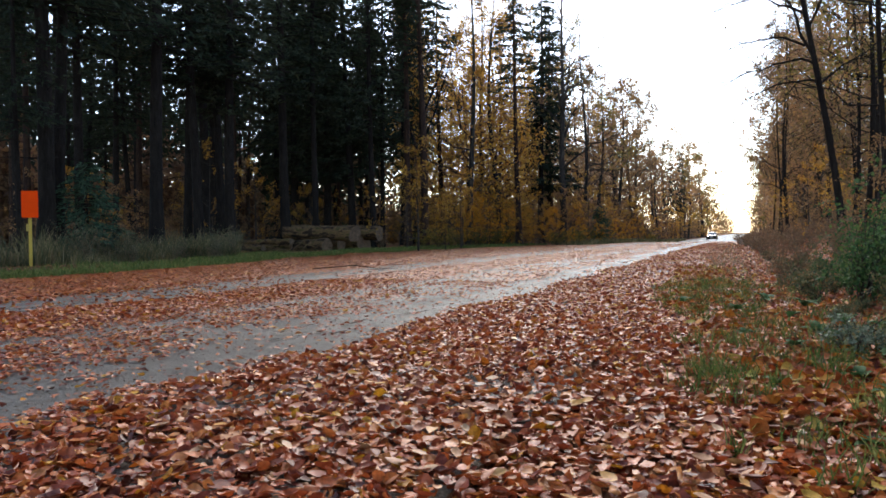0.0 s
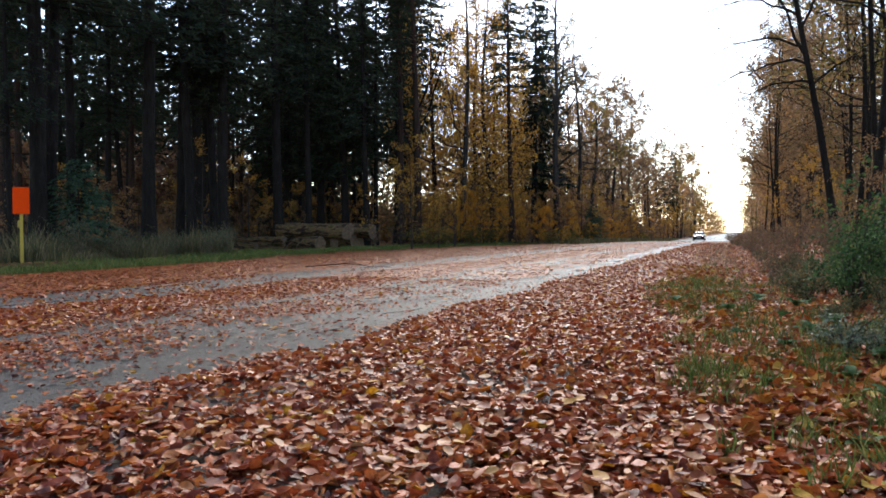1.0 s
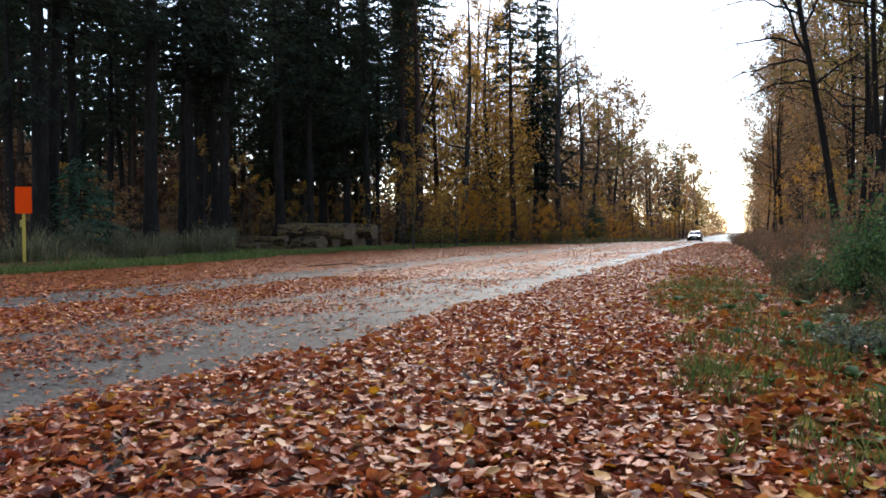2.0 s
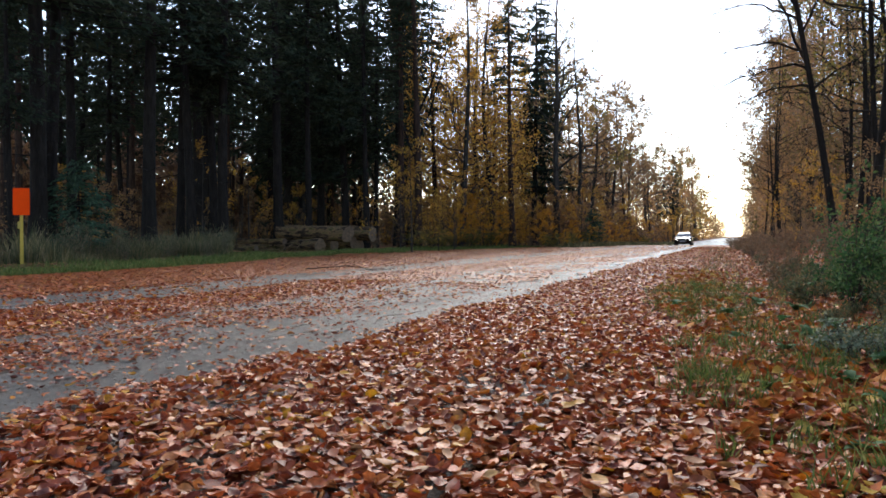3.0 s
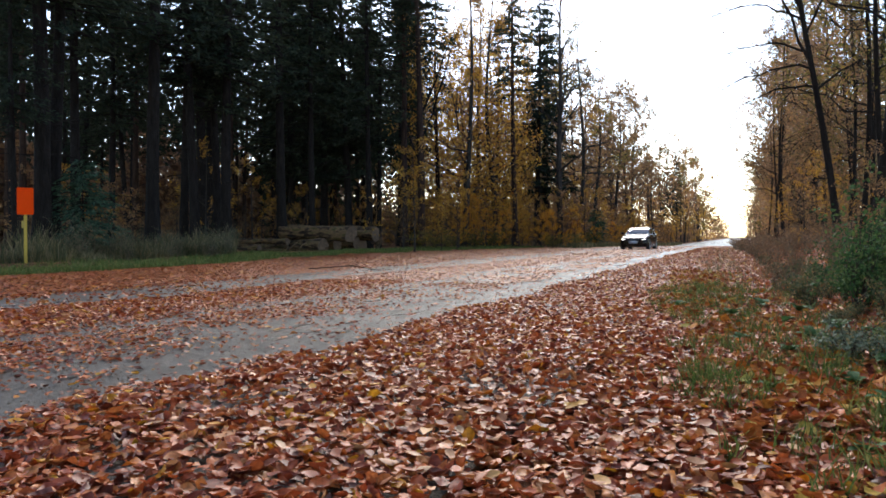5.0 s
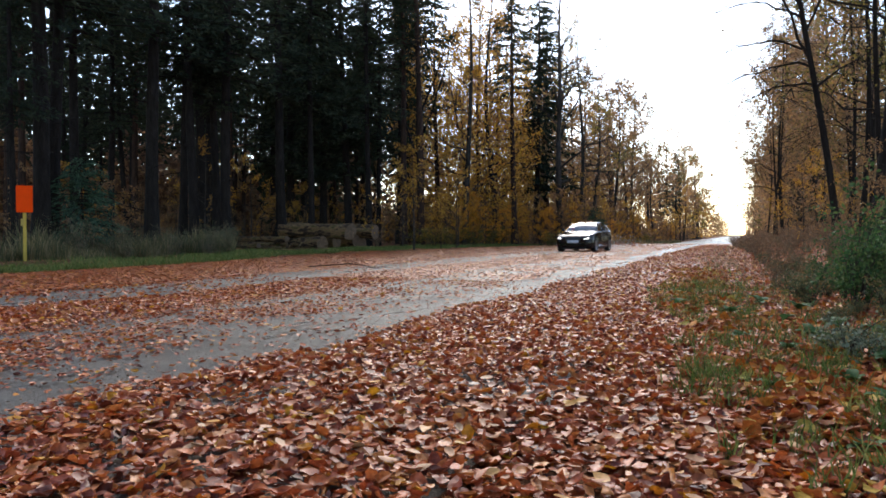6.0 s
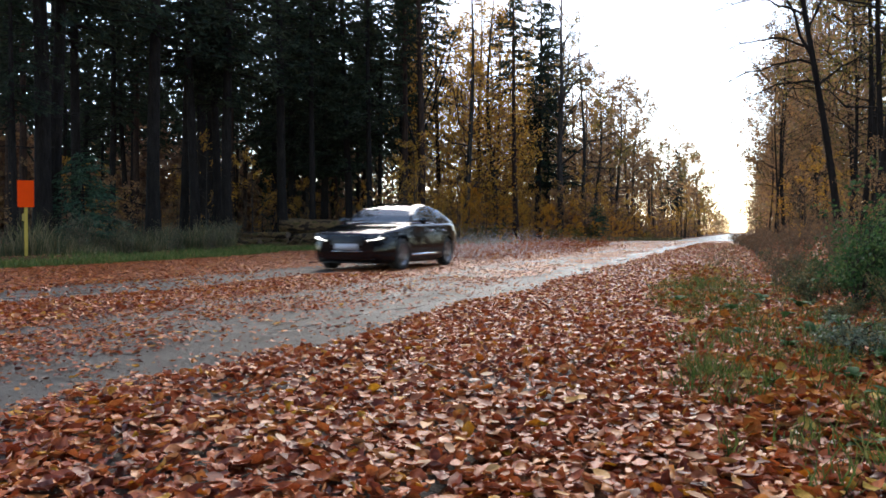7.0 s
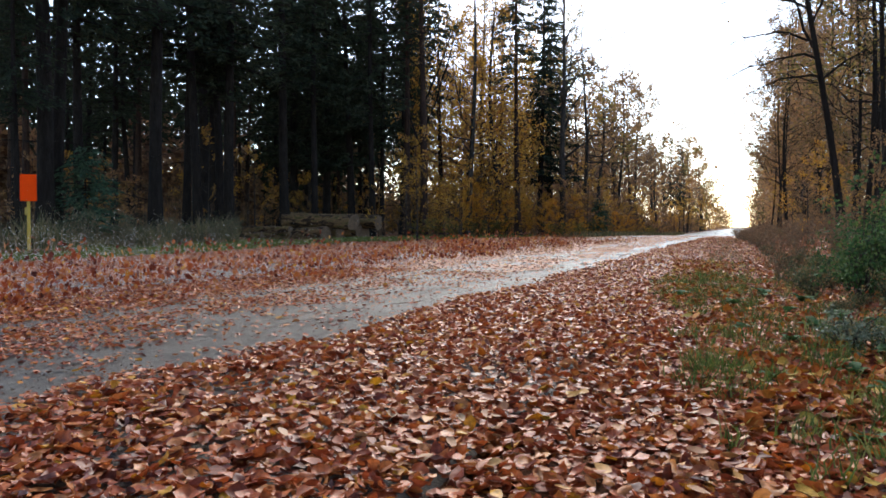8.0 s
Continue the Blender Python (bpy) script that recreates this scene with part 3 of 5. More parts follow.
PROTO = {
    "spruce_a": conifer("spruce_tree", "tall dark green spruce with a bare lower trunk", 27, 0.26, 7.9, 2.9, 1, NEEDLES, BARK_DARK, 15, 0.34),
    "spruce_b": conifer("spruce_tree", "tall dark green spruce with a bare lower trunk", 26, 0.20, 7.0, 2.6, 2, NEEDLES, BARK_DARK, 15, 0.34),
    "spruce_low": conifer("spruce_tree", "dense dark spruce with low hanging branches", 23, 0.27, 4.2, 3.0, 3, NEEDLES, BARK_DARK, 16),
    "pine": conifer("pine_tree", "slender reddish-barked pine with a high crown", 27, 0.27, 13.0, 2.2, 4, NEEDLES, BARK_PINE, 13),
    "young_spruce": conifer("young_spruce", "small bluish-green spruce at the forest edge", 4.0, 0.06, 0.4, 1.3, 5, BLUE_GREEN, BARK_DARK, 26, 0.2),
    "yellow_a": broadleaf("beech_tree", "yellowing beech tree with thinning autumn leaves", 21, 0.23, 11, YELLOW, 4600, 0.155, 20, 0.15),
    "yellow_b": broadleaf("birch_tree", "slim yellow-leaved autumn tree", 18, 0.16, 12, YELLOW, 3800, 0.15, 18, 0.2, 0.22),
    "brown_a": broadleaf("oak_tree", "brown-leaved autumn oak with spreading limbs", 22, 0.28, 13, BROWN, 5200, 0.22, 22, 0.2, 0.3),
    "brown_b": broadleaf("hornbeam_tree", "brownish autumn tree with thin twigs", 19, 0.2, 14, BROWN, 4200, 0.2, 20, 0.18, 0.26),
    "olive": broadleaf("maple_tree", "olive-green and yellow autumn tree", 20, 0.22, 15, OLIVE, 3200, 0.19, 20, 0.15, 0.28),
    "bare": broadleaf("bare_tree", "almost leafless tree with fine dark twigs", 23, 0.26, 16, BROWN, 500, 0.16, 22, 0.3, 0.24, 0, None, 7, 4),
    "right_a": broadleaf("beech_tree", "brown-leaved beech with a dark trunk", 20, 0.11, 22, BROWN, 6000, 0.11, 20, 0.2, 0.2, 0, BARK_DARK),
    "right_b": broadleaf("oak_tree", "tall olive-brown autumn oak", 20, 0.105, 23, OLIVE, 4200, 0.11, 18, 0.2, 0.18, 0, BARK_DARK),
    "sapling_y": broadleaf("beech_sapling", "young beech with golden-yellow leaves", 6.0, 0.05, 17, YELLOW, 1150, 0.105, 12, 0.08, 0.34, 0, None, 4),
    "sapling_b": broadleaf("beech_sapling", "young beech with rusty brown leaves", 4.5, 0.045, 18, BROWN, 1000, 0.095, 12, 0.06, 0.38, 0, None, 4),
    "thicket": broadleaf("undergrowth_bush", "dense brown undergrowth bush beneath the trees", 7.5, 0.06, 24, BROWN, 800, 0.30, 12, 0.04, 0.36, 0, None, 3, 1, True),
    "thicket_y": broadleaf("undergrowth_bush", "golden-orange undergrowth bush at the wood edge", 6.0, 0.06, 25, ORANGE, 1500, 0.18, 12, 0.04, 0.4, 0, None, 3, 1, True),
    "far_y": broadleaf("far_tree", "distant yellow autumn tree along the road", 19, 0.25, 19, YELLOW, 1250, 0.38, 14, 0.08, 0.3, 0, None, 3, 1, True),
    "far_b": broadleaf("far_tree", "distant brown autumn tree along the road", 20, 0.25, 20, BROWN, 1250, 0.38, 14, 0.08, 0.3, 0, None, 3, 1, True),
    "far_o": broadleaf("far_tree", "distant olive autumn tree along the road", 20, 0.25, 21, OLIVE, 1250, 0.38, 14, 0.08, 0.3, 0, None, 3, 1, True),
}
planted = set()


def limbed_tree(label, height, radius, lean, limbs, seed, bark, leaves, mat, leaf, fine=9):
    """A nearly bare tree with named limbs: (start height, azimuth, length, rise, droop) each."""
    r = np.random.RandomState(seed)
    tree = empty("bare_tree", label, "broadleaf tree", "forest trees")
    z = np.linspace(-0.3, height, 14)
    path = np.stack([lean * z + 0.05 * np.sin(z * 0.6), 0.06 * np.sin(z * 0.45 + 1), z], 1)
    T = Tubes()
    T.add(path, radius * (1 - 0.85 * np.clip(z / height, 0, 1)) + radius * 0.35 * np.exp(-np.maximum(z, 0) * 2.2), 10)
    child("trunk", T.mesh("trunk", bark), tree)
    B, tips = Tubes(), []
    for start, az, L, rise, droop in limbs:
        a = radians(az)
        u = np.linspace(0, 1, 8)
        p0 = np.array([np.interp(start, z, path[:, 0]), np.interp(start, z, path[:, 1]), start])
        p = p0 + L * np.stack([np.cos(a) * u, np.sin(a) * u, rise * u - droop * u ** 2.2], 1)
        p[1:] += r.normal(0, 0.018 * L, (7, 3))
        thick = radius * (0.5 if rise > 1.2 else 0.4) * (1.1 - 0.6 * start / height)
        C = Tubes()
        C.add(p, thick * np.array([1, 0.82, 0.68, 0.55, 0.43, 0.32, 0.2, 0.07]) + 0.004, 6)
        child("limb", C.mesh("limb", bark), tree)
        for _ in range(fine):
            t = r.uniform(0.25, 1)
            q0 = np.array([np.interp(t, u, p[:, k]) for k in range(3)])
            d = unit(np.array([np.cos(a), np.sin(a), 0.25 * rise - 0.3 * droop]) + r.normal(0, 0.45, 3))
            q = q0 + d * L * r.uniform(0.15, 0.42) * np.linspace(0, 1, 5)[:, None]
            q[:, 2] -= 0.05 * L * np.linspace(0, 1, 5) ** 2
            q[1:] += r.normal(0, 0.015 * L, (4, 3))
            B.add(q[[0, 2, 4]], np.array([0.2, 0.12, 0.04]) * thick + 0.003, 4)
            tips.append(q)
            for _ in range(4):
                w0 = q[r.randint(1, 5)]
                w = w0 + unit(d + r.normal(0, 0.5, 3) - np.array([0, 0, 0.25])) * L * r.uniform(0.06, 0.17) * np.linspace(0, 1, 5)[:, None]
                B.add(w[[0, 4]], np.array([0.07, 0.02]) * thick + 0.0015, 3)
                tips.append(w)
    tagged(child("branchwork", B.mesh("branchwork", bark), tree), kind="stuff")
    tips = np.array(tips)
    pos = tips[r.randint(0, len(tips), leaves), r.randint(1, 5, leaves)] + r.normal(0, 0.07, (leaves, 3))
    child("crown", fast_mesh("crown", leaf_quads(r, pos, leaf), 4, mat), tree, "few withered leaves")
    return tree


def wild_limbs(seed, n, low, high, length):
    """Limbs all round a stem, shorter and steeper towards its top."""
    r = random.Random(seed)
    return [(low + (high - low) * (i + r.random()) / n, r.uniform(0, 360), length * (1.1 - 0.7 * i / n) * r.uniform(0.6, 1.1), r.uniform(0.5, 1.3), r.uniform(0.1, 0.5)) for i in range(n)]


def plant(kind, x, y, scale=1.0, turn=None, rx=0.0, ry=0.0):
    rx, ry = rx + rnd.gauss(0, 0.9), ry + rnd.gauss(0, 0.9)
    turn = rnd.uniform(0, 360) if turn is None else turn
    m = pose(x, y, float(ground_z(x, y)) - 0.03, rx, ry, 0) @ pose(0, 0, 0, 0, 0, turn) @ Matrix.Scale(scale, 4)
    if kind in planted:
        return copy_thing(PROTO[kind], m)
    planted.add(kind)
    PROTO[kind].matrix_basis = m
    return PROTO[kind]


rnd = random.Random(42)
spots = []


def free(x, y, gap):
    if any((x - a) ** 2 + (y - b) ** 2 < gap * gap for a, b in spots):
        return False
    spots.append((x, y))
    return True


# trunks standing at the forest edge: kind, bearing from the camera (x over y), x, scale
EDGE = [("spruce_a", -1.155, -22.0, 1.1), ("spruce_b", -1.115, -22.5, 1.15), ("spruce_b", -1.211, -22.0, 0.5), ("spruce_b", -1.065, -25.0, 0.9), ("spruce_b", -0.985, -30.0, 0.8),
        ("spruce_a", -0.897, -22.5, 1.0), ("spruce_b", -0.835, -25.0, 0.95), ("spruce_b", -0.82, -24.0, 1.0), ("spruce_a", -0.775, -24.5, 0.8), ("spruce_a", -0.752, -23.0, 0.95),
        ("spruce_a", -0.65, -25.0, 1.05), ("spruce_low", -0.58, -28.0, 1.1), ("spruce_low", -0.54, -25.5, 1.0), ("spruce_low", -0.635, -30.0, 1.1), ("spruce_b", -0.603, -24.5, 0.95), ("spruce_low", -0.61, -33.0, 1.15),
        ("spruce_b", -0.505, -22.5, 0.9), ("spruce_b", -0.49, -24.0, 0.8), ("pine", -0.448, -21.0, 0.95), ("pine", -0.425, -19.5, 1.05), ("pine", -0.398, -23.5, 0.9),
        ("pine", -0.284, -16.5, 0.95), ("spruce_low", -0.254, -18.5, 1.05), ("spruce_low", -0.245, -20.5, 1.05), ("pine", -0.24, -20.0, 0.9), ("brown_a", -0.178, -16.0, 0.9), ("brown_a", -0.15, -14.6, 0.98), ("brown_b", -0.132, -14.5, 1.12), ("brown_a", -0.16, -18.5, 1.15), ("brown_a", -0.14, -16.5, 1.1), ("brown_b", -0.195, -18.0, 0.95), ("spruce_b", -0.088, -13.5, 0.6), ("spruce_b", -0.077, -13.2, 0.66), ("far_y", -0.072, -12.4, 0.6), ("far_y", -0.063, -12.2, 0.65), ("far_y", -0.056, -12.3, 0.72), ("far_y", -0.05, -12.6, 0.8), ("far_y", -0.084, -11.8, 0.5), ("far_y", -0.077, -11.6, 0.56), ("far_y", -0.068, -11.7, 0.62), ("bare", -0.105, -13.5, 0.75),
        ("yellow_a", -0.335, -22.0, 0.95), ("brown_b", -0.31, -24.0, 1.0), ("yellow_b", -0.36, -23.0, 0.95), ("olive", -0.375, -28.0, 1.0), ("yellow_a", -0.352, -19.5, 1.15), ("yellow_a", -0.318, -20.0, 1.2), ("brown_b", -0.338, -26.0, 1.3), ("brown_a", -0.245, -21.0, 1.15), ("brown_b", -0.205, -20.0, 1.1)]
for kind, k, x, s in EDGE:
    spots.append((x, x / k))
    plant(kind, x, x / k, s)
# a tall bare tree with two long side limbs, and a forked one among the pines
tree = limbed_tree("tall bare tree with two long crooked limbs", 24, 0.32, 0.004, [(6.6, -15, 5.2, 0.75, 0.25), (5.4, 10, 5.0, 0.5, 0.3), (10.5, 190, 2.2, 1.1, 0.2), (9.0, 20, 3.6, 2.4, 0.4), (11.0, -60, 3.5, 2.2, 0.4)] + wild_limbs(5, 14, 11, 22, 3.8), 71, BARK_GREY, 700, OLIVE, 0.16)
tree.matrix_basis = pose(-15.0, 66.5, float(ground_z(-15, 66.5)) - 0.03)
tree = limbed_tree("dark forked tree with a long curved leader", 22, 0.19, -0.012, [(7.0, -10, 3.6, 1.9, -0.5), (8.6, 15, 2.6, 2.2, -0.3), (6.0, 170, 2.4, 2.2, 0.2)] + wild_limbs(6, 9, 9, 20, 3.2), 72, BARK_DARK, 260, BROWN, 0.14)
tree.matrix_basis = pose(-20.0, 47.2, float(ground_z(-20, 47.2)) - 0.03)
plant("young_spruce", -21.5, 20.4, 0.95)
plant("young_spruce", -12.3, 69.5, 0.95)
for k, x, sc in ((-0.205, -13.6, 0.62), (-0.19, -13.4, 0.5), (-0.162, -12.9, 0.7), (-0.15, -12.6, 0.62), (-0.142, -12.9, 0.72), (-0.25, -15.0, 0.75), (-0.3, -17.0, 0.8), (-0.33, -18.0, 0.85), (-0.36, -18.5, 0.8), (-0.275, -16.6, 0.7), (-0.212, -12.6, 0.4), (-0.196, -12.3, 0.46), (-0.178, -12.2, 0.5), (-0.163, -12.0, 0.5), (-0.149, -11.9, 0.55), (-0.134, -11.8, 0.52), (-0.12, -11.8, 0.5)):
    plant("thicket_y", x, x / k, sc)
# the dark conifer stand
for _ in range(1500):
    x, y = rnd.uniform(-54, -23), rnd.uniform(8, 100)
    if -1.4 < x / y < -0.43 and free(x, y, 4.0):
        plant(rnd.choice(["spruce_a", "spruce_b", "spruce_b", "pine"]), x, y, rnd.uniform(0.75, 1.1))
# rows beside the distant road
for _ in range(170):
    x, y = rnd.uniform(-22, -12.0), rnd.uniform(78, 300)
    if free(x, y, 5.5):
        plant(rnd.choice(["far_o", "far_b", "far_b", "far_y"] if y > 135 else ["brown_a", "brown_b", "olive", "bare", "brown_b", "yellow_b"]), x, y, rnd.uniform(0.9, 1.2))
for i in range(95):
    y = 60 + i * 2.2 + rnd.uniform(-1, 1)
    x = -rnd.uniform(12.5, 17.5)
    plant(rnd.choice(["thicket", "thicket_y", "thicket"]), x, y, rnd.uniform(0.6, 1.15))
for _ in range(150):
    x, y = rnd.uniform(-50, -19), rnd.uniform(45, 150)
    if -0.47 < x / y < -0.12:
        plant(rnd.choice(["thicket", "thicket_y", "thicket"]), x, y, rnd.uniform(0.7, 1.3))
# low dense growth deep inside, closing the view between the trunks
def far_woods(seed, label, mat, xs, ys, height, size, rough=1.0, low=1.0, high=1.7):
    """A bank of deep undergrowth and far crowns, uneven along its top."""
    r = np.random.RandomState(seed)
    n = len(xs)
    top = height * (0.8 + rough * (0.45 * waves(xs, ys, 0.22, seed) + 0.2 * waves(xs, ys, 0.9, seed + 1)))
    z = top * r.beta(low, high, n) + ground_z(xs, ys)
    pos = np.stack([xs, ys, np.maximum(z, 0.0)], 1)
    tagged(new("far_woods", fast_mesh("far_woods", leaf_quads(r, pos, size), 4, mat)), label, "undergrowth", kind="stuff")


def bank(seed, n, k0, k1, x0, x1):
    r = np.random.RandomState(seed)
    x, k = r.uniform(x0, x1, n), r.uniform(k0, k1, n)
    return x, x / k


x, y = bank(401, 36000, -1.5, -0.42, -60, -48)
far_woods(41, "dark brown undergrowth deep in the conifer wood", RUST, x, y, 9.5, 0.8)
x, y = bank(404, 27000, -1.5, -0.45, -78, -62)
far_woods(49, "dark green crowns deep in the conifer wood", NEEDLES, x, y, 26, 1.0)
x, y = bank(405, 5000, -0.69, -0.5, -56, -44)
far_woods(57, "dark spruce boughs deep in the wood", NEEDLES, x, y, 25, 0.95, 0.8, 1.3, 1.3)
r_ = np.random.RandomState(403)
far_woods(43, "golden-brown undergrowth deep in the mixed wood", BROWN, r_.uniform(-34, -20, 17000), r_.uniform(58, 165, 17000), 13, 0.5)
far_woods(51, "grey-brown crowns of the mixed wood", BROWN, r_.uniform(-34, -17, 58000), r_.uniform(75, 190, 58000), 22, 0.31, 0.3, 1.35, 1.2)
y = r_.uniform(56, 86, 32000)
far_woods(55, "golden crowns of tall edge trees", YELLOW, -y * r_.uniform(0.22, 0.4, 32000) - 3.0, y, 24, 0.21, 0.6, 1.3, 1.25)
far_woods(59, "hazy distant trees along the left roadside", BROWN, r_.uniform(-24, -12, 7000), r_.uniform(240, 900, 7000), 20, 1.0, 0.3, 1.0, 1.1)
far_woods(61, "hazy distant trees along the right roadside", BROWN, r_.uniform(3, 16, 6000), r_.uniform(160, 900, 6000), 20, 0.9, 0.3, 1.0, 1.1)
far_woods(53, "brown crowns of the wood beside the verge", BROWN, r_.uniform(2.2, 9, 34000), r_.uniform(40, 170, 34000), 16, 0.26, 0.5, 2.0, 1.25)
far_woods(45, "brown undergrowth behind the roadside trees", BROWN, r_.uniform(8, 13, 15000), r_.uniform(18, 170, 15000), 14, 0.5)
far_woods(47, "rusty bushes lining the distant road", RUST, r_.uniform(-17, -12.5, 11000), r_.uniform(66, 260, 11000), 5.0, 0.36)
for _ in range(80):
    x, y = rnd.uniform(-42, -27), rnd.uniform(24, 75)
    if -1.3 < x / y < -0.45 and not (-0.72 < x / y < -0.46 and y < 46) and free(x, y, 2.2):
        plant(rnd.choice(["thicket", "thicket", "thicket_y"]), x, y, rnd.uniform(0.4, 0.8))
# mixed autumn wood farther along the left side
for _ in range(260):
    x, y = rnd.uniform(-34, -16.5), rnd.uniform(42, 125)
    if -0.45 < x / y < -0.12 and free(x, y, 4.6):
        plant(rnd.choice(["brown_a", "brown_b", "brown_b", "olive", "yellow_b", "spruce_b", "bare"]), x, y, rnd.uniform(0.85, 1.1))
for _ in range(200):
    x, y = rnd.uniform(-60, -22), rnd.uniform(60, 170)
    if y > 130 and -0.42 < x / y < -0.14 and free(x, y, 3.2):
        plant(rnd.choice(["far_b", "far_b", "far_o", "far_y"]), x, y, rnd.uniform(0.35, 0.6))
# right side
for kind, k, x, s, lean in (("right_a", 0.138, 2.7, 0.95, 2), ("right_b", 0.122, 3.6, 0.95, 1), ("right_b", 0.15, 3.6, 0.9, 0), ("right_a", 0.112, 4.4, 0.95, 0), ("right_b", 0.165, 4.2, 0.9, -2)):
    spots.append((x, x / k))
    plant(kind, x, x / k, s, None, 0, lean)
tree = limbed_tree("leaning almost leafless tree with long drooping twigs", 16, 0.108, -0.147, [(5.2, 178, 2.5, 0.25, 0.45), (5.7, 190, 2.3, 0.5, 0.55), (4.7, 165, 1.9, 0.2, 0.35), (5.4, 160, 1.8, 2.6, 0.2), (6.2, 15, 1.6, 2.2, 0.2), (6.6, 185, 2.4, 0.7, 0.6), (7.2, 170, 2.4, 0.9, 0.6), (6.9, 200, 1.8, 2.0, 0.3), (4.6, 20, 1.6, 0.9, 0.3)] + wild_limbs(7, 14, 7.5, 15, 2.8), 73, BARK_DARK, 420, BROWN, 0.06, 12)
tree.matrix_basis = pose(2.57, 24.0, float(ground_z(2.57, 24.0)) - 0.03)
spots.append((2.57, 24.0))
for x, y, sc in ((1.7, 37.0, 0.6), (2.0, 43.0, 0.66), (1.8, 50.0, 0.66), (2.2, 58.0, 0.75), (2.0, 68.0, 0.75)):
    spots.append((x, y))
    plant("right_a", x, y, sc)
for i in range(22):
    x, y = rnd.uniform(4.6, 5.8), 29 + i * 3.7 + rnd.uniform(-1, 1)
    spots.append((x, y))
    plant(["right_b", "right_a"][i % 2] if i < 9 else ["brown_b", "right_a", "olive", "brown_a", "right_b"][i % 5], x, y, rnd.uniform(0.9, 1.1))
for _ in range(70):
    x, y = rnd.uniform(7.0, 15), rnd.uniform(20, 110)
    if x / y < 0.3 and free(x, y, 4.2):
        plant(rnd.choice(["brown_a", "brown_b", "olive", "bare", "brown_b", "right_a"]), x, y, rnd.uniform(0.9, 1.1))
for _ in range(200):
    x, y = rnd.uniform(4.0, 22), rnd.uniform(105, 330)
    if free(x, y, 6.0):
        plant(rnd.choice(["far_b", "far_o", "far_b"]), x, y, rnd.uniform(0.85, 1.05))
# unseen tree-sized bushes behind and beside the camera, added to hold back skylight
for _ in range(700):
    x, y = rnd.uniform(-45, 30), rnd.uniform(-45, 14)
    if (x > 3.5 or x < -19) and not (y > 3 and x / max(y, 0.1) > -1.5 and x < 0) and not (y > 4 and x < 0.4 * y + 4) and free(x, y, 8.0):
        plant("thicket", x, y, rnd.uniform(2.2, 2.9))
# unseen beeches close at the right, added to shade the verge from the sky
for x, y in ((3.2, 7.0), (3.6, 4.2), (3.3, 1.2), (4.6, 2.6), (3.6, -2.0)):
    spots.append((x, y))
    plant("right_a", x, y, 0.9)
# unseen beeches farther along, added to keep the sun off the verge
for x, y in ((4.0, 8.5), (4.6, 12.0), (4.3, 15.5), (5.4, 5.5), (6.5, 10.0)):
    spots.append((x, y))
    plant("right_a", x, y, 0.95)
# unseen spruce row at the right, added to darken the car's side reflections
for i in range(9):
    plant("spruce_low", 5.2 + rnd.uniform(-0.5, 1.0), -16 + i * 3.2, rnd.uniform(0.7, 0.9))
# young trees under and before the wood
for _ in range(400):
    y = rnd.uniform(33, 105)
    x = -rnd.uniform(15.5, 25) if y < 62 else -rnd.uniform(12, 22)
    if (-0.47 if y < 44 else -0.54) < x / y < -0.10 and free(x, y, 1.9):
        plant(rnd.choice(["sapling_y", "sapling_y", "sapling_b"]), x, y, rnd.uniform(0.5, 1.15))
for k, x, sc in ((-0.705, -25.5, 0.9), (-0.69, -26.5, 0.8), (-0.72, -27.0, 1.0), (-0.61, -26.0, 0.7), (-0.55, -26.5, 0.7), (-0.5, -26.0, 0.8), (-0.66, -30.0, 0.9), (-0.585, -31.0, 0.9)):
    plant("sapling_y" if x > -26.2 else "sapling_b", x, x / k, sc)
for _ in range(160):
    x, y = -rnd.uniform(24, 36), rnd.uniform(17, 60)
    if -1.3 < x / y < (-0.72 if y < 44 else -0.5) and free(x, y, 1.8):
        plant(rnd.choice(["sapling_b", "sapling_b", "sapling_y"]), x, y, rnd.uniform(0.5, 1.0))
for _ in range(120):
    x, y = rnd.uniform(1.6, 6), rnd.uniform(12, 60)
    if free(x, y, 1.6):
        plant(rnd.choice(["sapling_b", "sapling_b", "sapling_y"]), x, y, rnd.uniform(0.35, 0.7))


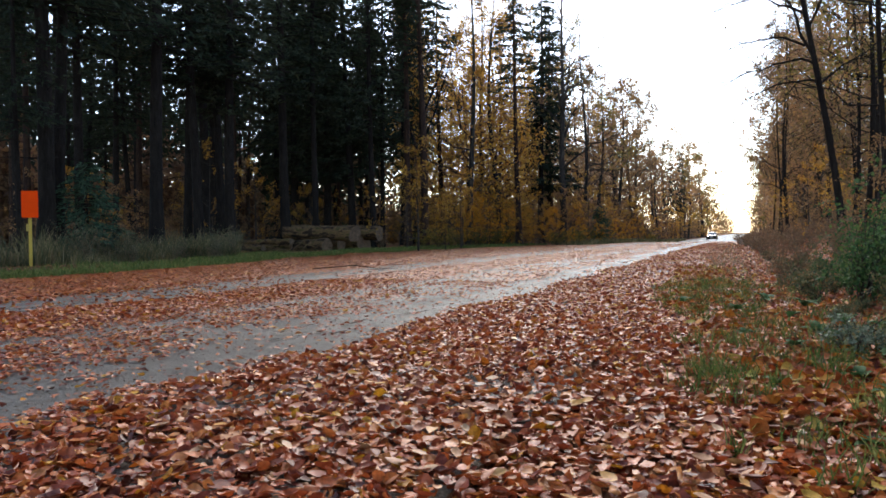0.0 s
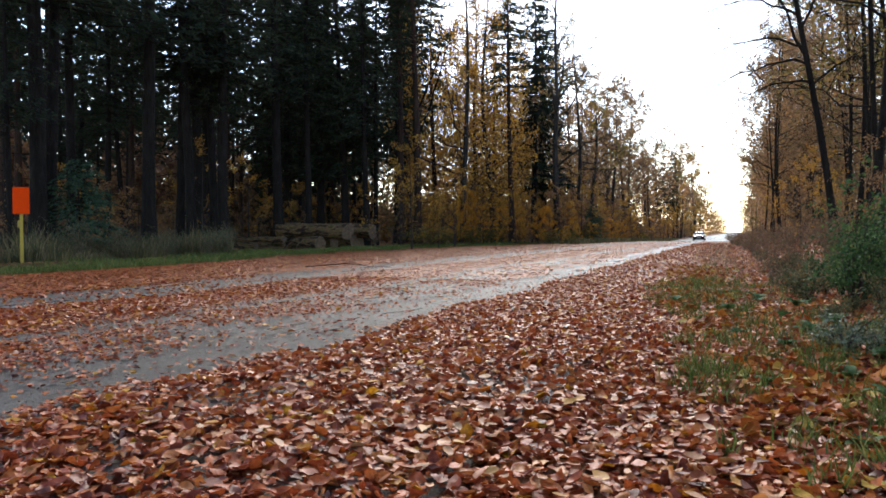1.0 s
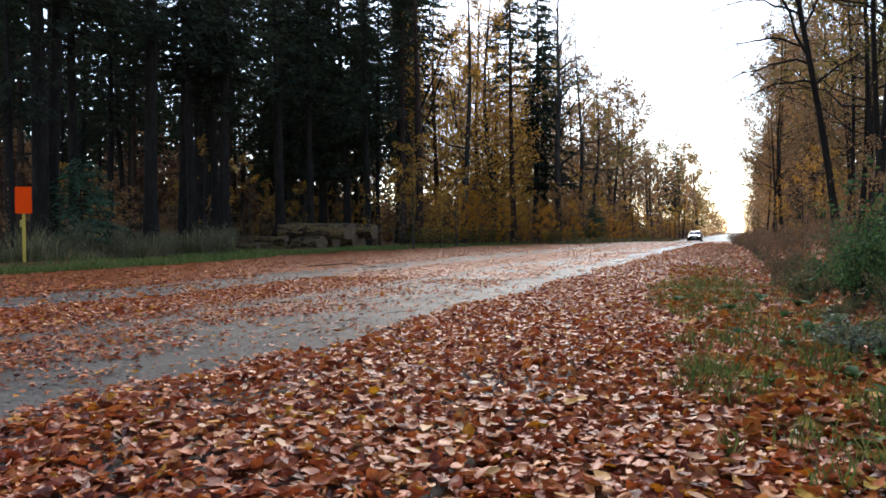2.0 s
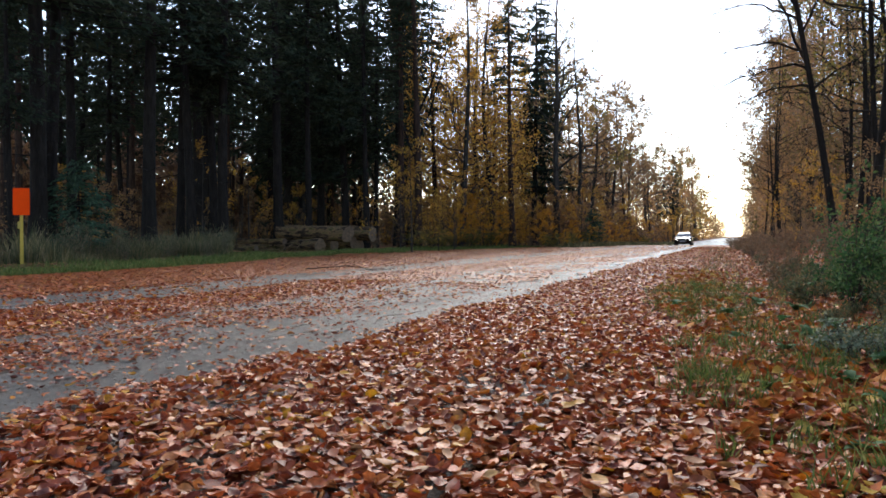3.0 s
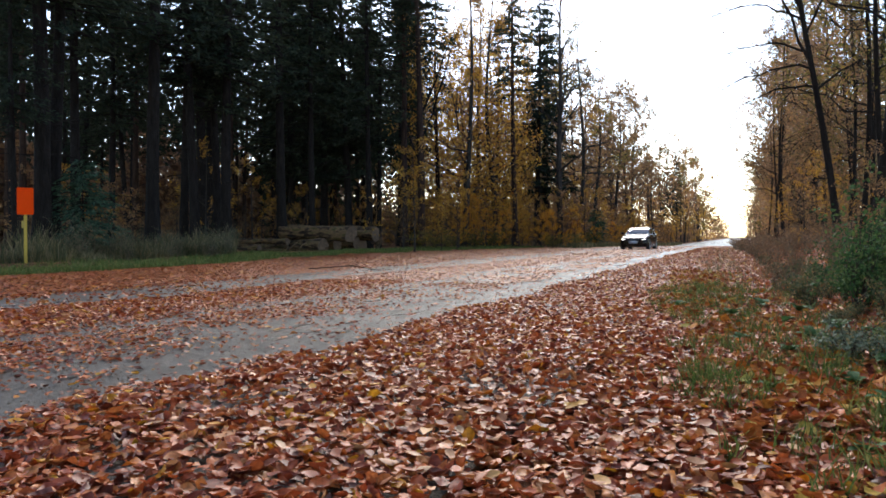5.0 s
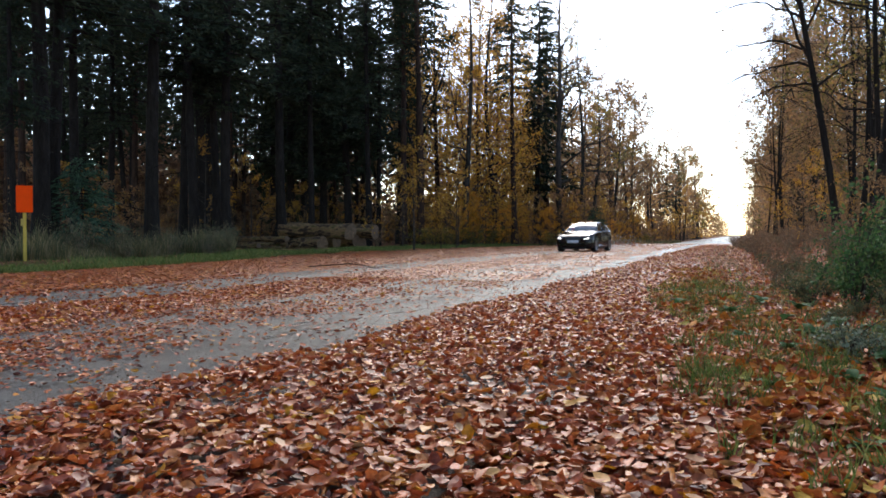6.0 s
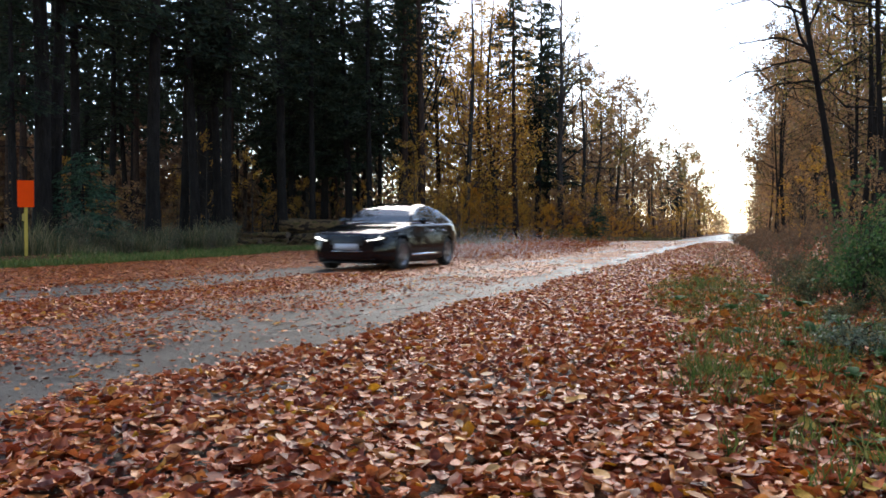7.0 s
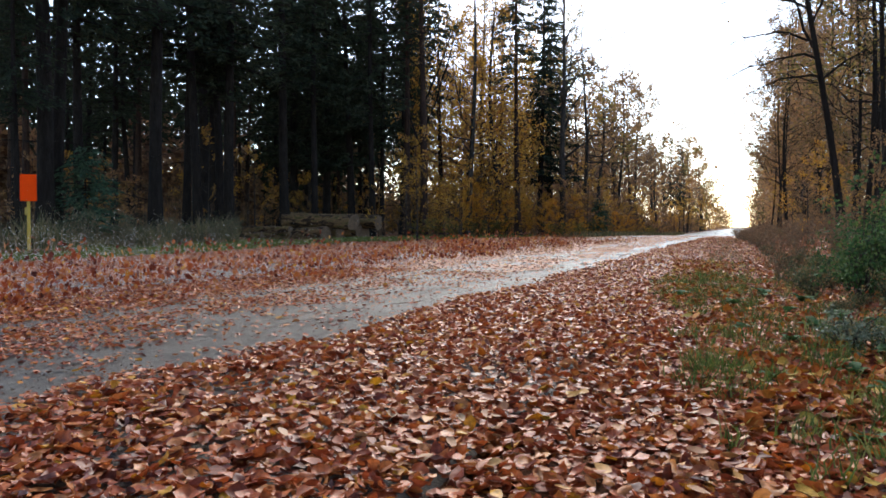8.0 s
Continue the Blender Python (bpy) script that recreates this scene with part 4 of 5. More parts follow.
# ---------------------------------------------------------------- shrubs, grass and herbs
def shrub(name, label, height, reach, stems, leaves, leaf, mat, seed, arch=0.3, stem=None, thick=1.0):
    r = np.random.RandomState(seed)
    bush = empty(name, label, "shrub", "roadside shrubs")
    B, pts = Tubes(), []
    for _ in range(stems):
        az, out, h = r.uniform(0, 6.28), reach * r.uniform(0.3, 1.1), height * r.uniform(0.5, 1.1)
        u = np.linspace(0, 1, 6)
        p = np.stack([np.cos(az) * out * u ** 1.2, np.sin(az) * out * u ** 1.2, h * (u - arch * u ** 3) / (1 - arch) - 0.05], 1)
        p[1:] += r.normal(0, 0.05 * height, (5, 3))
        p[:, 2] = np.maximum(p[:, 2], -0.05)
        B.add(p[::2], np.array([0.012, 0.008, 0.003]) * thick, 3)
        pts.append(p)
        for _ in range(3):
            q0 = p[r.randint(2, 6)]
            q = q0 + unit(r.normal(0, 1, 3) + np.array([0, 0, 0.3])) * height * 0.25 * np.linspace(0, 1, 6)[:, None]
            B.add(q[[0, 5]], np.array([0.005, 0.001]), 3)
            pts.append(q)
    tagged(child("stemwork", B.mesh("stemwork", stem or BARK_GREY), bush), kind="stuff")
    pts = np.array(pts)
    k, i = r.randint(0, len(pts), leaves), r.randint(1, 6, leaves)
    pos = pts[k, i] + r.normal(0, 0.05, (leaves, 3)) * height ** 0.5
    pos[:, 2] = np.maximum(pos[:, 2], 0.02)
    child("foliage", fast_mesh("foliage", leaf_quads(r, pos, leaf), 4, mat), bush)
    return bush


PROTO["green_shrub"] = shrub("green_shrub", "upright green-leaved shrub beside the road verge", 1.7, 0.6, 16, 1500, 0.075, GREEN, 31, 0.15)
PROTO["bramble"] = shrub("bramble_bush", "low tangled dull green bramble bush", 0.75, 0.8, 20, 900, 0.075, DULL, 32, 0.55)
PROTO["pale_bramble"] = shrub("bramble_bush", "low pale grey-green bramble patch on the verge", 0.42, 0.55, 16, 520, 0.055, SAGE, 35, 0.6)
PROTO["herb"] = shrub("forest_herb", "dark green leafy herb clump with pale seed heads", 1.1, 0.4, 26, 620, 0.05, HERB, 36, 0.1, STRAW, 0.6)
PROTO["withered"] = shrub("withered_bush", "withered reddish-brown bush with thin stems", 1.2, 0.85, 30, 680, 0.065, RUST, 33, 0.45, STRAW, 0.8)
PROTO["edge_bush"] = shrub("edge_bush", "leafy olive-green bush at the foot of the trees", 1.2, 0.9, 18, 900, 0.12, OLIVE, 34, 0.35)
for x, y, s in ((0.98, 8.0, 0.62), (1.15, 8.5, 0.68), (1.3, 9.2, 0.7), (1.05, 9.4, 0.6), (0.9, 11.5, 0.5), (1.9, 13.5, 0.75)):
    plant("green_shrub", x, y, s)
for _ in range(90):
    y = rnd.uniform(6.2, 16)
    x = rnd.uniform(0.65, 4.2) - 0.03 * max(0, y - 8)
    if x / y < 0.24 and free(x, y, 0.5):
        plant("bramble", x, y, rnd.uniform(0.5, 0.95))
for x, y, sc in ((0.62, 5.3, 0.6), (0.8, 5.2, 0.65), (0.95, 5.6, 0.75), (0.72, 5.7, 0.6), (1.05, 5.9, 0.8), (0.55, 5.9, 0.5)):
    plant("pale_bramble", x, y, sc)
for _ in range(60):
    y = rnd.uniform(13, 33)
    x = -19.0 - abs(rnd.gauss(0, 1.0))
    if -1.45 < x / y < -0.72 and not (-1.26 < x / y < -1.14) and free(x, y, 0.5):
        plant("herb", x, y, rnd.uniform(0.55, 1.1))
for i in range(16):
    plant("bramble", rnd.uniform(0.72, 1.6), rnd.uniform(5.9, 8.2), rnd.uniform(0.28, 0.45))
for _ in range(200):
    y = rnd.uniform(9, 62)
    x = rnd.uniform(-0.2, 3.5) + 0.9 - 0.022 * y
    if free(x, y, 0.85):
        plant(rnd.choice(["withered", "withered", "bramble", "withered"]), x, y, rnd.uniform(0.6, 1.15))
for _ in range(140):
    y = rnd.uniform(42, 110)
    x = -rnd.uniform(17.5, 21) if y < 58 else -rnd.uniform(12, 16)
    if free(x, y, 1.2):
        plant(rnd.choice(["edge_bush", "edge_bush", "withered"]), x, y, rnd.uniform(0.6, 1.2))


def blades(seed, x, y, length, width, lean):
    r = np.random.RandomState(seed)
    n = len(x)
    base = np.stack([x, y, ground_z(x, y) - 0.01], 1)
    d = unit(np.stack([r.normal(0, lean, n), r.normal(0, lean, n), np.ones(n)], 1))
    L = length * r.uniform(0.4, 1.25, n)
    mid = base + d * (L * 0.6)[:, None]
    tip = mid + unit(d + r.normal(0, 0.5, (n, 3)) * [1, 1, 0.3]) * (L * 0.45)[:, None]
    az = r.uniform(0, 6.28, n)
    w = np.stack([np.cos(az), np.sin(az), 0 * az], 1) * width
    v = np.stack([base - w, base + w, mid + w * 0.7, tip, mid - w * 0.7], 1)
    f = np.array([(0, 1, 2, 4), (4, 2, 3, 3)])
    return v.reshape(-1, 3), n


def grass_object(name, label, mat, seed, x, y, length, width, lean):
    v, n = blades(seed, x, y, length, width, lean)
    i = (np.arange(n) * 5)[:, None]
    f = np.concatenate([i + [[0, 1, 2]], i + [[0, 2, 4]], i + [[4, 2, 3]]])
    tagged(new(name, indexed_mesh(name, v, f, mat)), label, "grass", kind="stuff")


def grow():
    r = np.random.RandomState(77)
    # tufts on the near verge
    tx, ty = [], []
    for _ in range(190):
        y = r.uniform(2.6, 14)
        x = -0.35 - 1.0 * float(smoothstep(3, 12, y)) + abs(r.normal(0, 0.9)) + 0.15
        n = r.randint(10, 42)
        tx.append(x + r.normal(0, 0.045, n))
        ty.append(y + r.normal(0, 0.045, n))
    for x, y, n in ((-0.2, 4.5, 160), (0.50, 5.2, 170), (0.7, 5.7, 190), (0.5, 3.4, 60), (0.35, 3.05, 50), (0.85, 6.3, 150), (0.2, 6.0, 70), (0.62, 4.1, 80)):
        tx.append(x + r.normal(0, 0.13, n))
        ty.append(y + r.normal(0, 0.16, n))
    grass_object("verge_grass", "tufts of fresh green grass among fallen leaves", GRASS, 1, np.concatenate(tx), np.concatenate(ty), 0.16, 0.0045, 0.5)
    # faded grass on the verge farther on
    n = 4200
    y = 5 + 50 * r.uniform(0, 1, n) ** 1.25
    x = -0.1 - 1.2 * smoothstep(3, 12, y) - 0.8 * smoothstep(12, 45, y) + 0.4 + np.abs(r.normal(0, 0.9, n)) + 0.3 * waves(0 * y, y, 1.3, 21)
    grass_object("faded_verge_grass", "dull olive grass and herbs on the leafy verge", TALL_GRASS, 5, x, y, 0.15, 0.006, 0.55)
    # mown strip beyond the road
    n = 36000
    y = r.uniform(8, 62, n)
    edge = -14.9 - 1.9 * smoothstep(14, 30, y) + 1.6 * smoothstep(40, 60, y)
    x = edge - np.abs(r.normal(0, 1.3, n)) + 0.25 * waves(edge, y, 1.5, 8)
    grass_object("strip_grass", "short green grass strip along the far road edge", GRASS, 2, x, y, 0.16, 0.012, 0.5)
    # tall herbs before the conifers
    n = 21000
    y = r.uniform(9, 36, n)
    x = -19.2 - np.abs(r.normal(0, 1.5, n)) - 0.7 * waves(0 * y, y, 0.9, 9)
    keep = (x / y > -1.45) & (x / y < -0.74) & (r.rand(n) < 0.6 + 0.6 * waves(x, y, 1.3, 29))
    grass_object("tall_herbs", "tall faded grass and herbs at the forest edge", TALL_GRASS, 3, x[keep], y[keep], (0.6 + 0.35 * waves(x, y, 1.6, 19) + 0.12 * (-19.2 - x))[keep].clip(0.3, 1.5), 0.013, 0.3)
    n = 9000
    y = r.uniform(58, 140, n)
    x = -9.8 - 1.5 * smoothstep(75, 60, y) - np.abs(r.normal(0, 1.2, n))
    grass_object("distant_grass", "faded verge grass beside the distant road", TALL_GRASS, 4, x, y, 0.45, 0.03, 0.3)


grow()


def weed(x, y, scale, seed):
    """A rosette of broad leaves."""
    r = random.Random(seed)
    plantlet = empty("broadleaf_weed", "low broad-leaved green weed in the verge", "plant", "verge weeds")
    for i in range(9):
        L, w = r.uniform(0.13, 0.22) * scale, r.uniform(0.04, 0.06) * scale
        v, f = [], []
        for j in range(6):
            u = j / 5
            ww = w * math.sin(math.pi * min(1, 0.12 + 0.88 * u)) ** 0.7
            zc = L * (0.7 * u - 0.55 * u * u)
            v += [(L * u, -ww, zc + 0.25 * ww), (L * u, 0, zc), (L * u, ww, zc + 0.25 * ww)]
        for j in range(5):
            a = j * 3
            f += [(a, a + 1, a + 4, a + 3), (a + 1, a + 2, a + 5, a + 4)]
        child("leaf", mesh_of("leaf", v, f, [GREEN], smooth=True), plantlet, "", pose(0, 0, 0.01, 0, r.uniform(-25, 5), i * 40 + r.uniform(-15, 15)))
    plantlet.matrix_basis = pose(x, y, float(ground_z(x, y)) + 0.01)


for i, (x, y, s) in enumerate(((0.55, 4.6, 0.6), (0.8, 5.0, 0.8), (0.3, 5.6, 0.6), (0.62, 5.9, 0.8), (0.0, 6.6, 0.7), (0.5, 6.5, 0.8), (1.0, 5.6, 0.9), (0.2, 9.4, 0.9), (0.55, 8.6, 0.9), (0.42, 3.1, 0.5), (0.62, 3.75, 0.75), (0.75, 3.95, 0.7), (0.95, 6.4, 0.9), (0.15, 4.35, 0.5), (1.25, 6.9, 1.0), (0.72, 6.9, 0.8), (0.35, 7.6, 0.8), (-0.1, 8.6, 0.8), (-0.7, 9.5, 0.8))):
    weed(x, y, s, 60 + i)


# ---------------------------------------------------------------- marker post and log pile
def marker_post():
    thing = empty("marker_post", "yellow marker post with a bright orange panel on the grass", "marker post")
    bm = bmesh.new()
    bmesh.ops.create_cube(bm, size=1, matrix=pose(0, 0, 0.72) @ Matrix.Diagonal((0.085, 0.06, 1.5, 1)))
    bmesh.ops.bevel(bm, geom=bm.edges[:], offset=0.012, segments=2, affect="EDGES")
    part("post", bm, plain("yellow_paint", (0.52, 0.36, 0.05), 0.55), thing, "weathered yellow post", False)
    bm = bmesh.new()
    bmesh.ops.create_cube(bm, size=1, matrix=pose(0, -0.05, 1.80) @ Matrix.Diagonal((0.42, 0.05, 0.76, 1)))
    bmesh.ops.bevel(bm, geom=bm.edges[:], offset=0.012, segments=2, affect="EDGES")
    part("panel", bm, plain("orange_paint", (1.0, 0.07, 0.003), 0.6, 0.08), thing, "plain bright orange panel", False)
    bm = bmesh.new()
    bmesh.ops.create_cube(bm, size=1, matrix=pose(-0.06, -0.01, 1.14) @ Matrix.Diagonal((0.08, 0.05, 0.2, 1)))
    bmesh.ops.bevel(bm, geom=bm.edges[:], offset=0.008, segments=1, affect="EDGES")
    part("bracket", bm, plain("yellow_bracket", (0.42, 0.30, 0.06), 0.6), thing, "small yellow plate", False)
    thing.matrix_basis = pose(-18.97, 16.0, float(ground_z(-18.97, 16.0)) - 0.03, 0, 0, 48)


marker_post()


def timber(x0, x1, y, z, r0, seed, turn=0.0, tilt=0.0):
    """A felled log from x0 to x1 with an uneven bark surface and two sawn ends."""
    r = random.Random(seed)
    log = empty("log", "felled barked log with pale sawn end in a roadside pile", "log", "log pile")
    L, n, sides = x1 - x0, 26, 18
    ph = [r.uniform(0, 6.28) for _ in range(4)]
    v, f = [], []
    for i in range(n):
        u = i / (n - 1)
        rr = r0 * (0.9 + 0.14 * u)
        for j in range(sides):
            a = 2 * math.pi * j / sides
            k = rr * (1 + 0.07 * math.sin(3 * a + ph[0] + 2 * u) + 0.05 * math.sin(5 * a + ph[1] - 3 * u) + 0.05 * math.sin(9 * u + ph[2] + a) + 0.05 * math.sin(23 * u + 4 * a) * math.sin(7 * a + ph[3]) + r.uniform(-0.03, 0.03))
            v.append(((u - 0.5) * L, k * math.cos(a), k * math.sin(a) + 0.03 * math.sin(u * 3 + ph[3])))
    for i in range(n - 1):
        for j in range(sides):
            a, b = i * sides + j, i * sides + (j + 1) % sides
            f.append((a, b, b + sides, a + sides))
    child("bark", mesh_of("bark", v, f, [LOG_BARK], smooth=True), log)
    for e in (0, n - 1):
        ring = [v[e * sides + j] for j in range(sides)]
        c = (ring[0][0] + (0.004 if e else -0.004), 0, ring[0][2] * 0 + sum(p[2] for p in ring) / sides)
        child("sawn_end", mesh_of("sawn_end", ring + [c], [(j, (j + 1) % sides, sides) for j in range(sides)], [LOG_END]), log, "pale sawn log end")
    log.matrix_basis = pose((x0 + x1) / 2, y, z, 0, tilt, turn)


LOGS = ((-22.9, -20.5, 35.9, 0.36, 0.35, -24), (-25.0, -21.2, 36.8, 0.34, 0.31, -4), (-25.2, -20.8, 37.7, 0.38, 0.35, -9), (-25.6, -20.2, 38.6, 0.40, 0.37, -3), (-25.6, -20.2, 39.5, 0.40, 0.38, -6),
        (-24.3, -19.2, 36.5, 1.02, 0.38, -13), (-24.6, -20.7, 37.5, 1.02, 0.33, -3), (-25.2, -20.2, 38.4, 1.04, 0.33, -7), (-25.4, -19.3, 39.3, 1.10, 0.40, -5),
        (-26.4, -23.0, 35.4, 0.25, 0.21, 16), (-27.0, -23.9, 35.0, 0.18, 0.15, -18), (-26.4, -24.0, 35.6, 0.60, 0.15, 26), (-25.5, -22.8, 34.8, 0.14, 0.11, 8), (-24.6, -22.7, 35.5, 0.62, 0.17, -12))
for i, (x0, x1, y, z, rr, turn) in enumerate(LOGS):
    timber(x0, x1, y, z + 0.02, rr, 80 + i, turn, 2.5 * math.sin(i * 1.7))

# brash thrown round the pile
r_ = np.random.RandomState(90)
brash = Tubes()
for _ in range(70):
    p = np.array([r_.uniform(-28.5, -20.5), r_.uniform(34.2, 35.8), 0.05 + abs(r_.normal(0, 0.22))])
    d = unit(np.array([r_.normal(0, 1), r_.normal(0, 0.5), r_.normal(0, 0.22)])) * r_.uniform(0.4, 1.3)
    brash.add(np.stack([p - d, p + r_.normal(0, 0.06, 3), p + d]).clip([-40, 30, 0.03], None), np.array([0.5, 1, 0.3]) * r_.uniform(0.012, 0.05), 5)
tagged(new("brash", brash.mesh("brash", LOG_BARK)), "dark broken branches strewn before the log pile", "branches", kind="stuff")

# a fallen twig on the road
twig = Tubes()
twig.add([(-0.9, 0, 0.03), (-0.4, 0.1, 0.06), (0.1, 0.05, 0.1), (0.5, -0.1, 0.07), (0.8, -0.25, 0.02)], [0.012, 0.014, 0.012, 0.009, 0.004], 5)
twig.add([(0.1, 0.05, 0.1), (0.3, 0.2, 0.13), (0.5, 0.3, 0.05)], [0.008, 0.006, 0.003], 4)
tagged(new("fallen_twig", twig.mesh("fallen_twig", BARK_DARK)), "dark fallen twig lying on the wet asphalt", "twig").matrix_basis = pose(-9.3, 17.0, 0.03, 0, 0, 20)


# ---------------------------------------------------------------- car
PAINT = plain("black_car_paint", (0.004, 0.004, 0.005), 0.38, 0.0, 0.0, 0.8)
GLASS = glass_material()
RUBBER = plain("tyre_rubber", (0.02, 0.02, 0.02), 0.8)
ALLOY = plain("alloy_metal", (0.38, 0.38, 0.39), 0.3, 0.5, 1.0)
TRIM = plain("black_plastic", (0.015, 0.015, 0.016), 0.5)
CHROME = plain("chrome_strip", (0.75, 0.75, 0.76), 0.12, 0.5, 1.0)
PLATE = plain("plate_white", (0.45, 0.45, 0.5), 0.5)
LED = glowing("headlight_led", (1.0, 0.98, 0.95), 2.0)
TAIL = plain("tail_lamp_red", (0.35, 0.01, 0.01), 0.15)
SEAT = plain("seat_fabric", (0.03, 0.03, 0.032), 0.8)


def curve(points, x):
    """Smooth interpolation through (x, value) pairs."""
    p = sorted(points)
    xs, vs = [a for a, _ in p], [b for _, b in p]
    d = [0.0] * len(p)
    for i in range(1, len(p) - 1):
        d[i] = (vs[i + 1] - vs[i - 1]) / (xs[i + 1] - xs[i - 1])
    if x <= xs[0]:
        return vs[0]
    for i in range(len(p) - 1):
        if x <= xs[i + 1]:
            h = xs[i + 1] - xs[i]
            t = (x - xs[i]) / h
            return (2 * t ** 3 - 3 * t * t + 1) * vs[i] + (t ** 3 - 2 * t * t + t) * h * d[i] + (3 * t * t - 2 * t ** 3) * vs[i + 1] + (t ** 3 - t * t) * h * d[i + 1]
    return vs[-1]


TOP = [(-2.28, 0.60), (-2.2, 0.69), (-1.9, 0.78), (-1.4, 0.86), (-0.8, 0.93), (0.0, 0.95), (1.4, 0.98), (2.05, 1.00), (2.35, 0.96), (2.43, 0.84)]
LOW = [(-2.28, 0.22), (-2.15, 0.15), (-1.9, 0.14), (1.9, 0.16), (2.3, 0.28), (2.43, 0.42)]
WIDE = [(-2.28, 0.62), (-2.18, 0.76), (-1.95, 0.86), (-1.4, 0.918), (0.0, 0.90), (1.4, 0.925), (2.1, 0.86), (2.35, 0.76), (2.43, 0.66)]
ROOF = [(-0.85, 0.93), (-0.5, 1.11), (-0.1, 1.29), (0.3, 1.375), (0.7, 1.39), (1.1, 1.33), (1.5, 1.21), (1.9, 1.06), (2.1, 1.0)]
AXLES = (-1.405, 1.405)


def section(y):
    """Half section of the lower body from the sill to the centre of the top."""
    zt, zb, w = curve(TOP, y), curve(LOW, y), curve(WIDE, y)
    pts = [(0.0, zb), (w * 0.82, zb), (w * 0.955, zb + 0.05)]
    for k in range(1, 11):
        u = k / 10
        z = zb + 0.05 + (zt - 0.09 - zb - 0.05) * u
        pts.append((w * (0.955 + 0.05 * math.sin(math.pi * min(1, u * 1.05)) ** 0.8 - 0.02 * u + 0.008 * (abs(u - 0.78) < 0.08)), z))
    pts += [(w * 0.915, zt - 0.035), (w * 0.84, zt - 0.006), (w * 0.6, zt + 0.01), (w * 0.3, zt + 0.02), (0.0, zt + 0.023)]
    return pts


def strip(name, rows, mat, parent, label="", keep=None, closed=False):
    """A sheet through rows of points; keep(i, j) chooses its faces."""
    bm = bmesh.new()
    vs = [[bm.verts.new(p) for p in row] for row in rows]
    for i in range(len(rows) - 1):
        for j in range(len(rows[0]) - 1):
            if keep is None or keep(i, j):
                bm.faces.new((vs[i][j], vs[i + 1][j], vs[i + 1][j + 1], vs[i][j + 1]))
    bmesh.ops.delete(bm, geom=[v for v in bm.verts if not v.link_faces], context="VERTS")
    bmesh.ops.recalc_face_normals(bm, faces=bm.faces[:])
    return part(name, bm, mat, parent, label)


def box(name, size, at, mat, parent, label="", bevel=0.02, turn=(0, 0, 0)):
    bm = bmesh.new()
    bmesh.ops.create_cube(bm, size=1, matrix=pose(*at, *turn) @ Matrix.Diagonal((*size, 1)))
    bmesh.ops.bevel(bm, geom=bm.edges[:], offset=bevel, segments=2, affect="EDGES")
    return part(name, bm, mat, parent, label)


def lathe(name, profile, mat, parent, sides=28, label=""):
    """A ring around the x axis from (x, radius) pairs."""
    bm = bmesh.new()
    rings = [[bm.verts.new((x, r * math.cos(2 * math.pi * k / sides), r * math.sin(2 * math.pi * k / sides))) for k in range(sides)] for x, r in profile]
    for a, b in zip(rings, rings[1:]):
        for k in range(sides):
            bm.faces.new((a[k], a[(k + 1) % sides], b[(k + 1) % sides], b[k]))
    bmesh.ops.recalc_face_normals(bm, faces=bm.faces[:])
    return part(name, bm, mat, parent, label)


def build_wheel(parent, x, y, side):
    wheel = child("wheel", None, parent, "five-spoke alloy wheel with black tyre")
    wheel.location = (x, y, 0.335)
    lathe("tyre", [(-0.1, 0.235), (-0.115, 0.26), (-0.115, 0.31), (-0.085, 0.335), (0.085, 0.335), (0.115, 0.31), (0.115, 0.26), (0.1, 0.235), (0.06, 0.23), (-0.06, 0.23), (-0.1, 0.235)], RUBBER, wheel)
    for k in range(5):
        bm = bmesh.new()
        bmesh.ops.create_cube(bm, size=1, matrix=pose(0, 0, 0, 72 * k) @ pose(0.075 * side, 0, 0.13) @ Matrix.Diagonal((0.03, 0.075, 0.22, 1)))
        part("spoke", bm, ALLOY, wheel, "", False)
    bm = bmesh.new()
    bmesh.ops.create_cone(bm, cap_ends=True, segments=20, radius1=0.06, radius2=0.05, depth=0.05, matrix=pose(0.08 * side, 0, 0, 0, 90, 0))
    part("hub", bm, ALLOY, wheel, "bright alloy hub", False)
    lathe("rim", [(0.1 * side, 0.236), (0.105 * side, 0.222), (0.03 * side, 0.205), (-0.06 * side, 0.2)], ALLOY, wheel)
    lathe("brake_disc", [(0.0, 0.15), (0.0, 0.02)], TRIM, wheel)
    return wheel


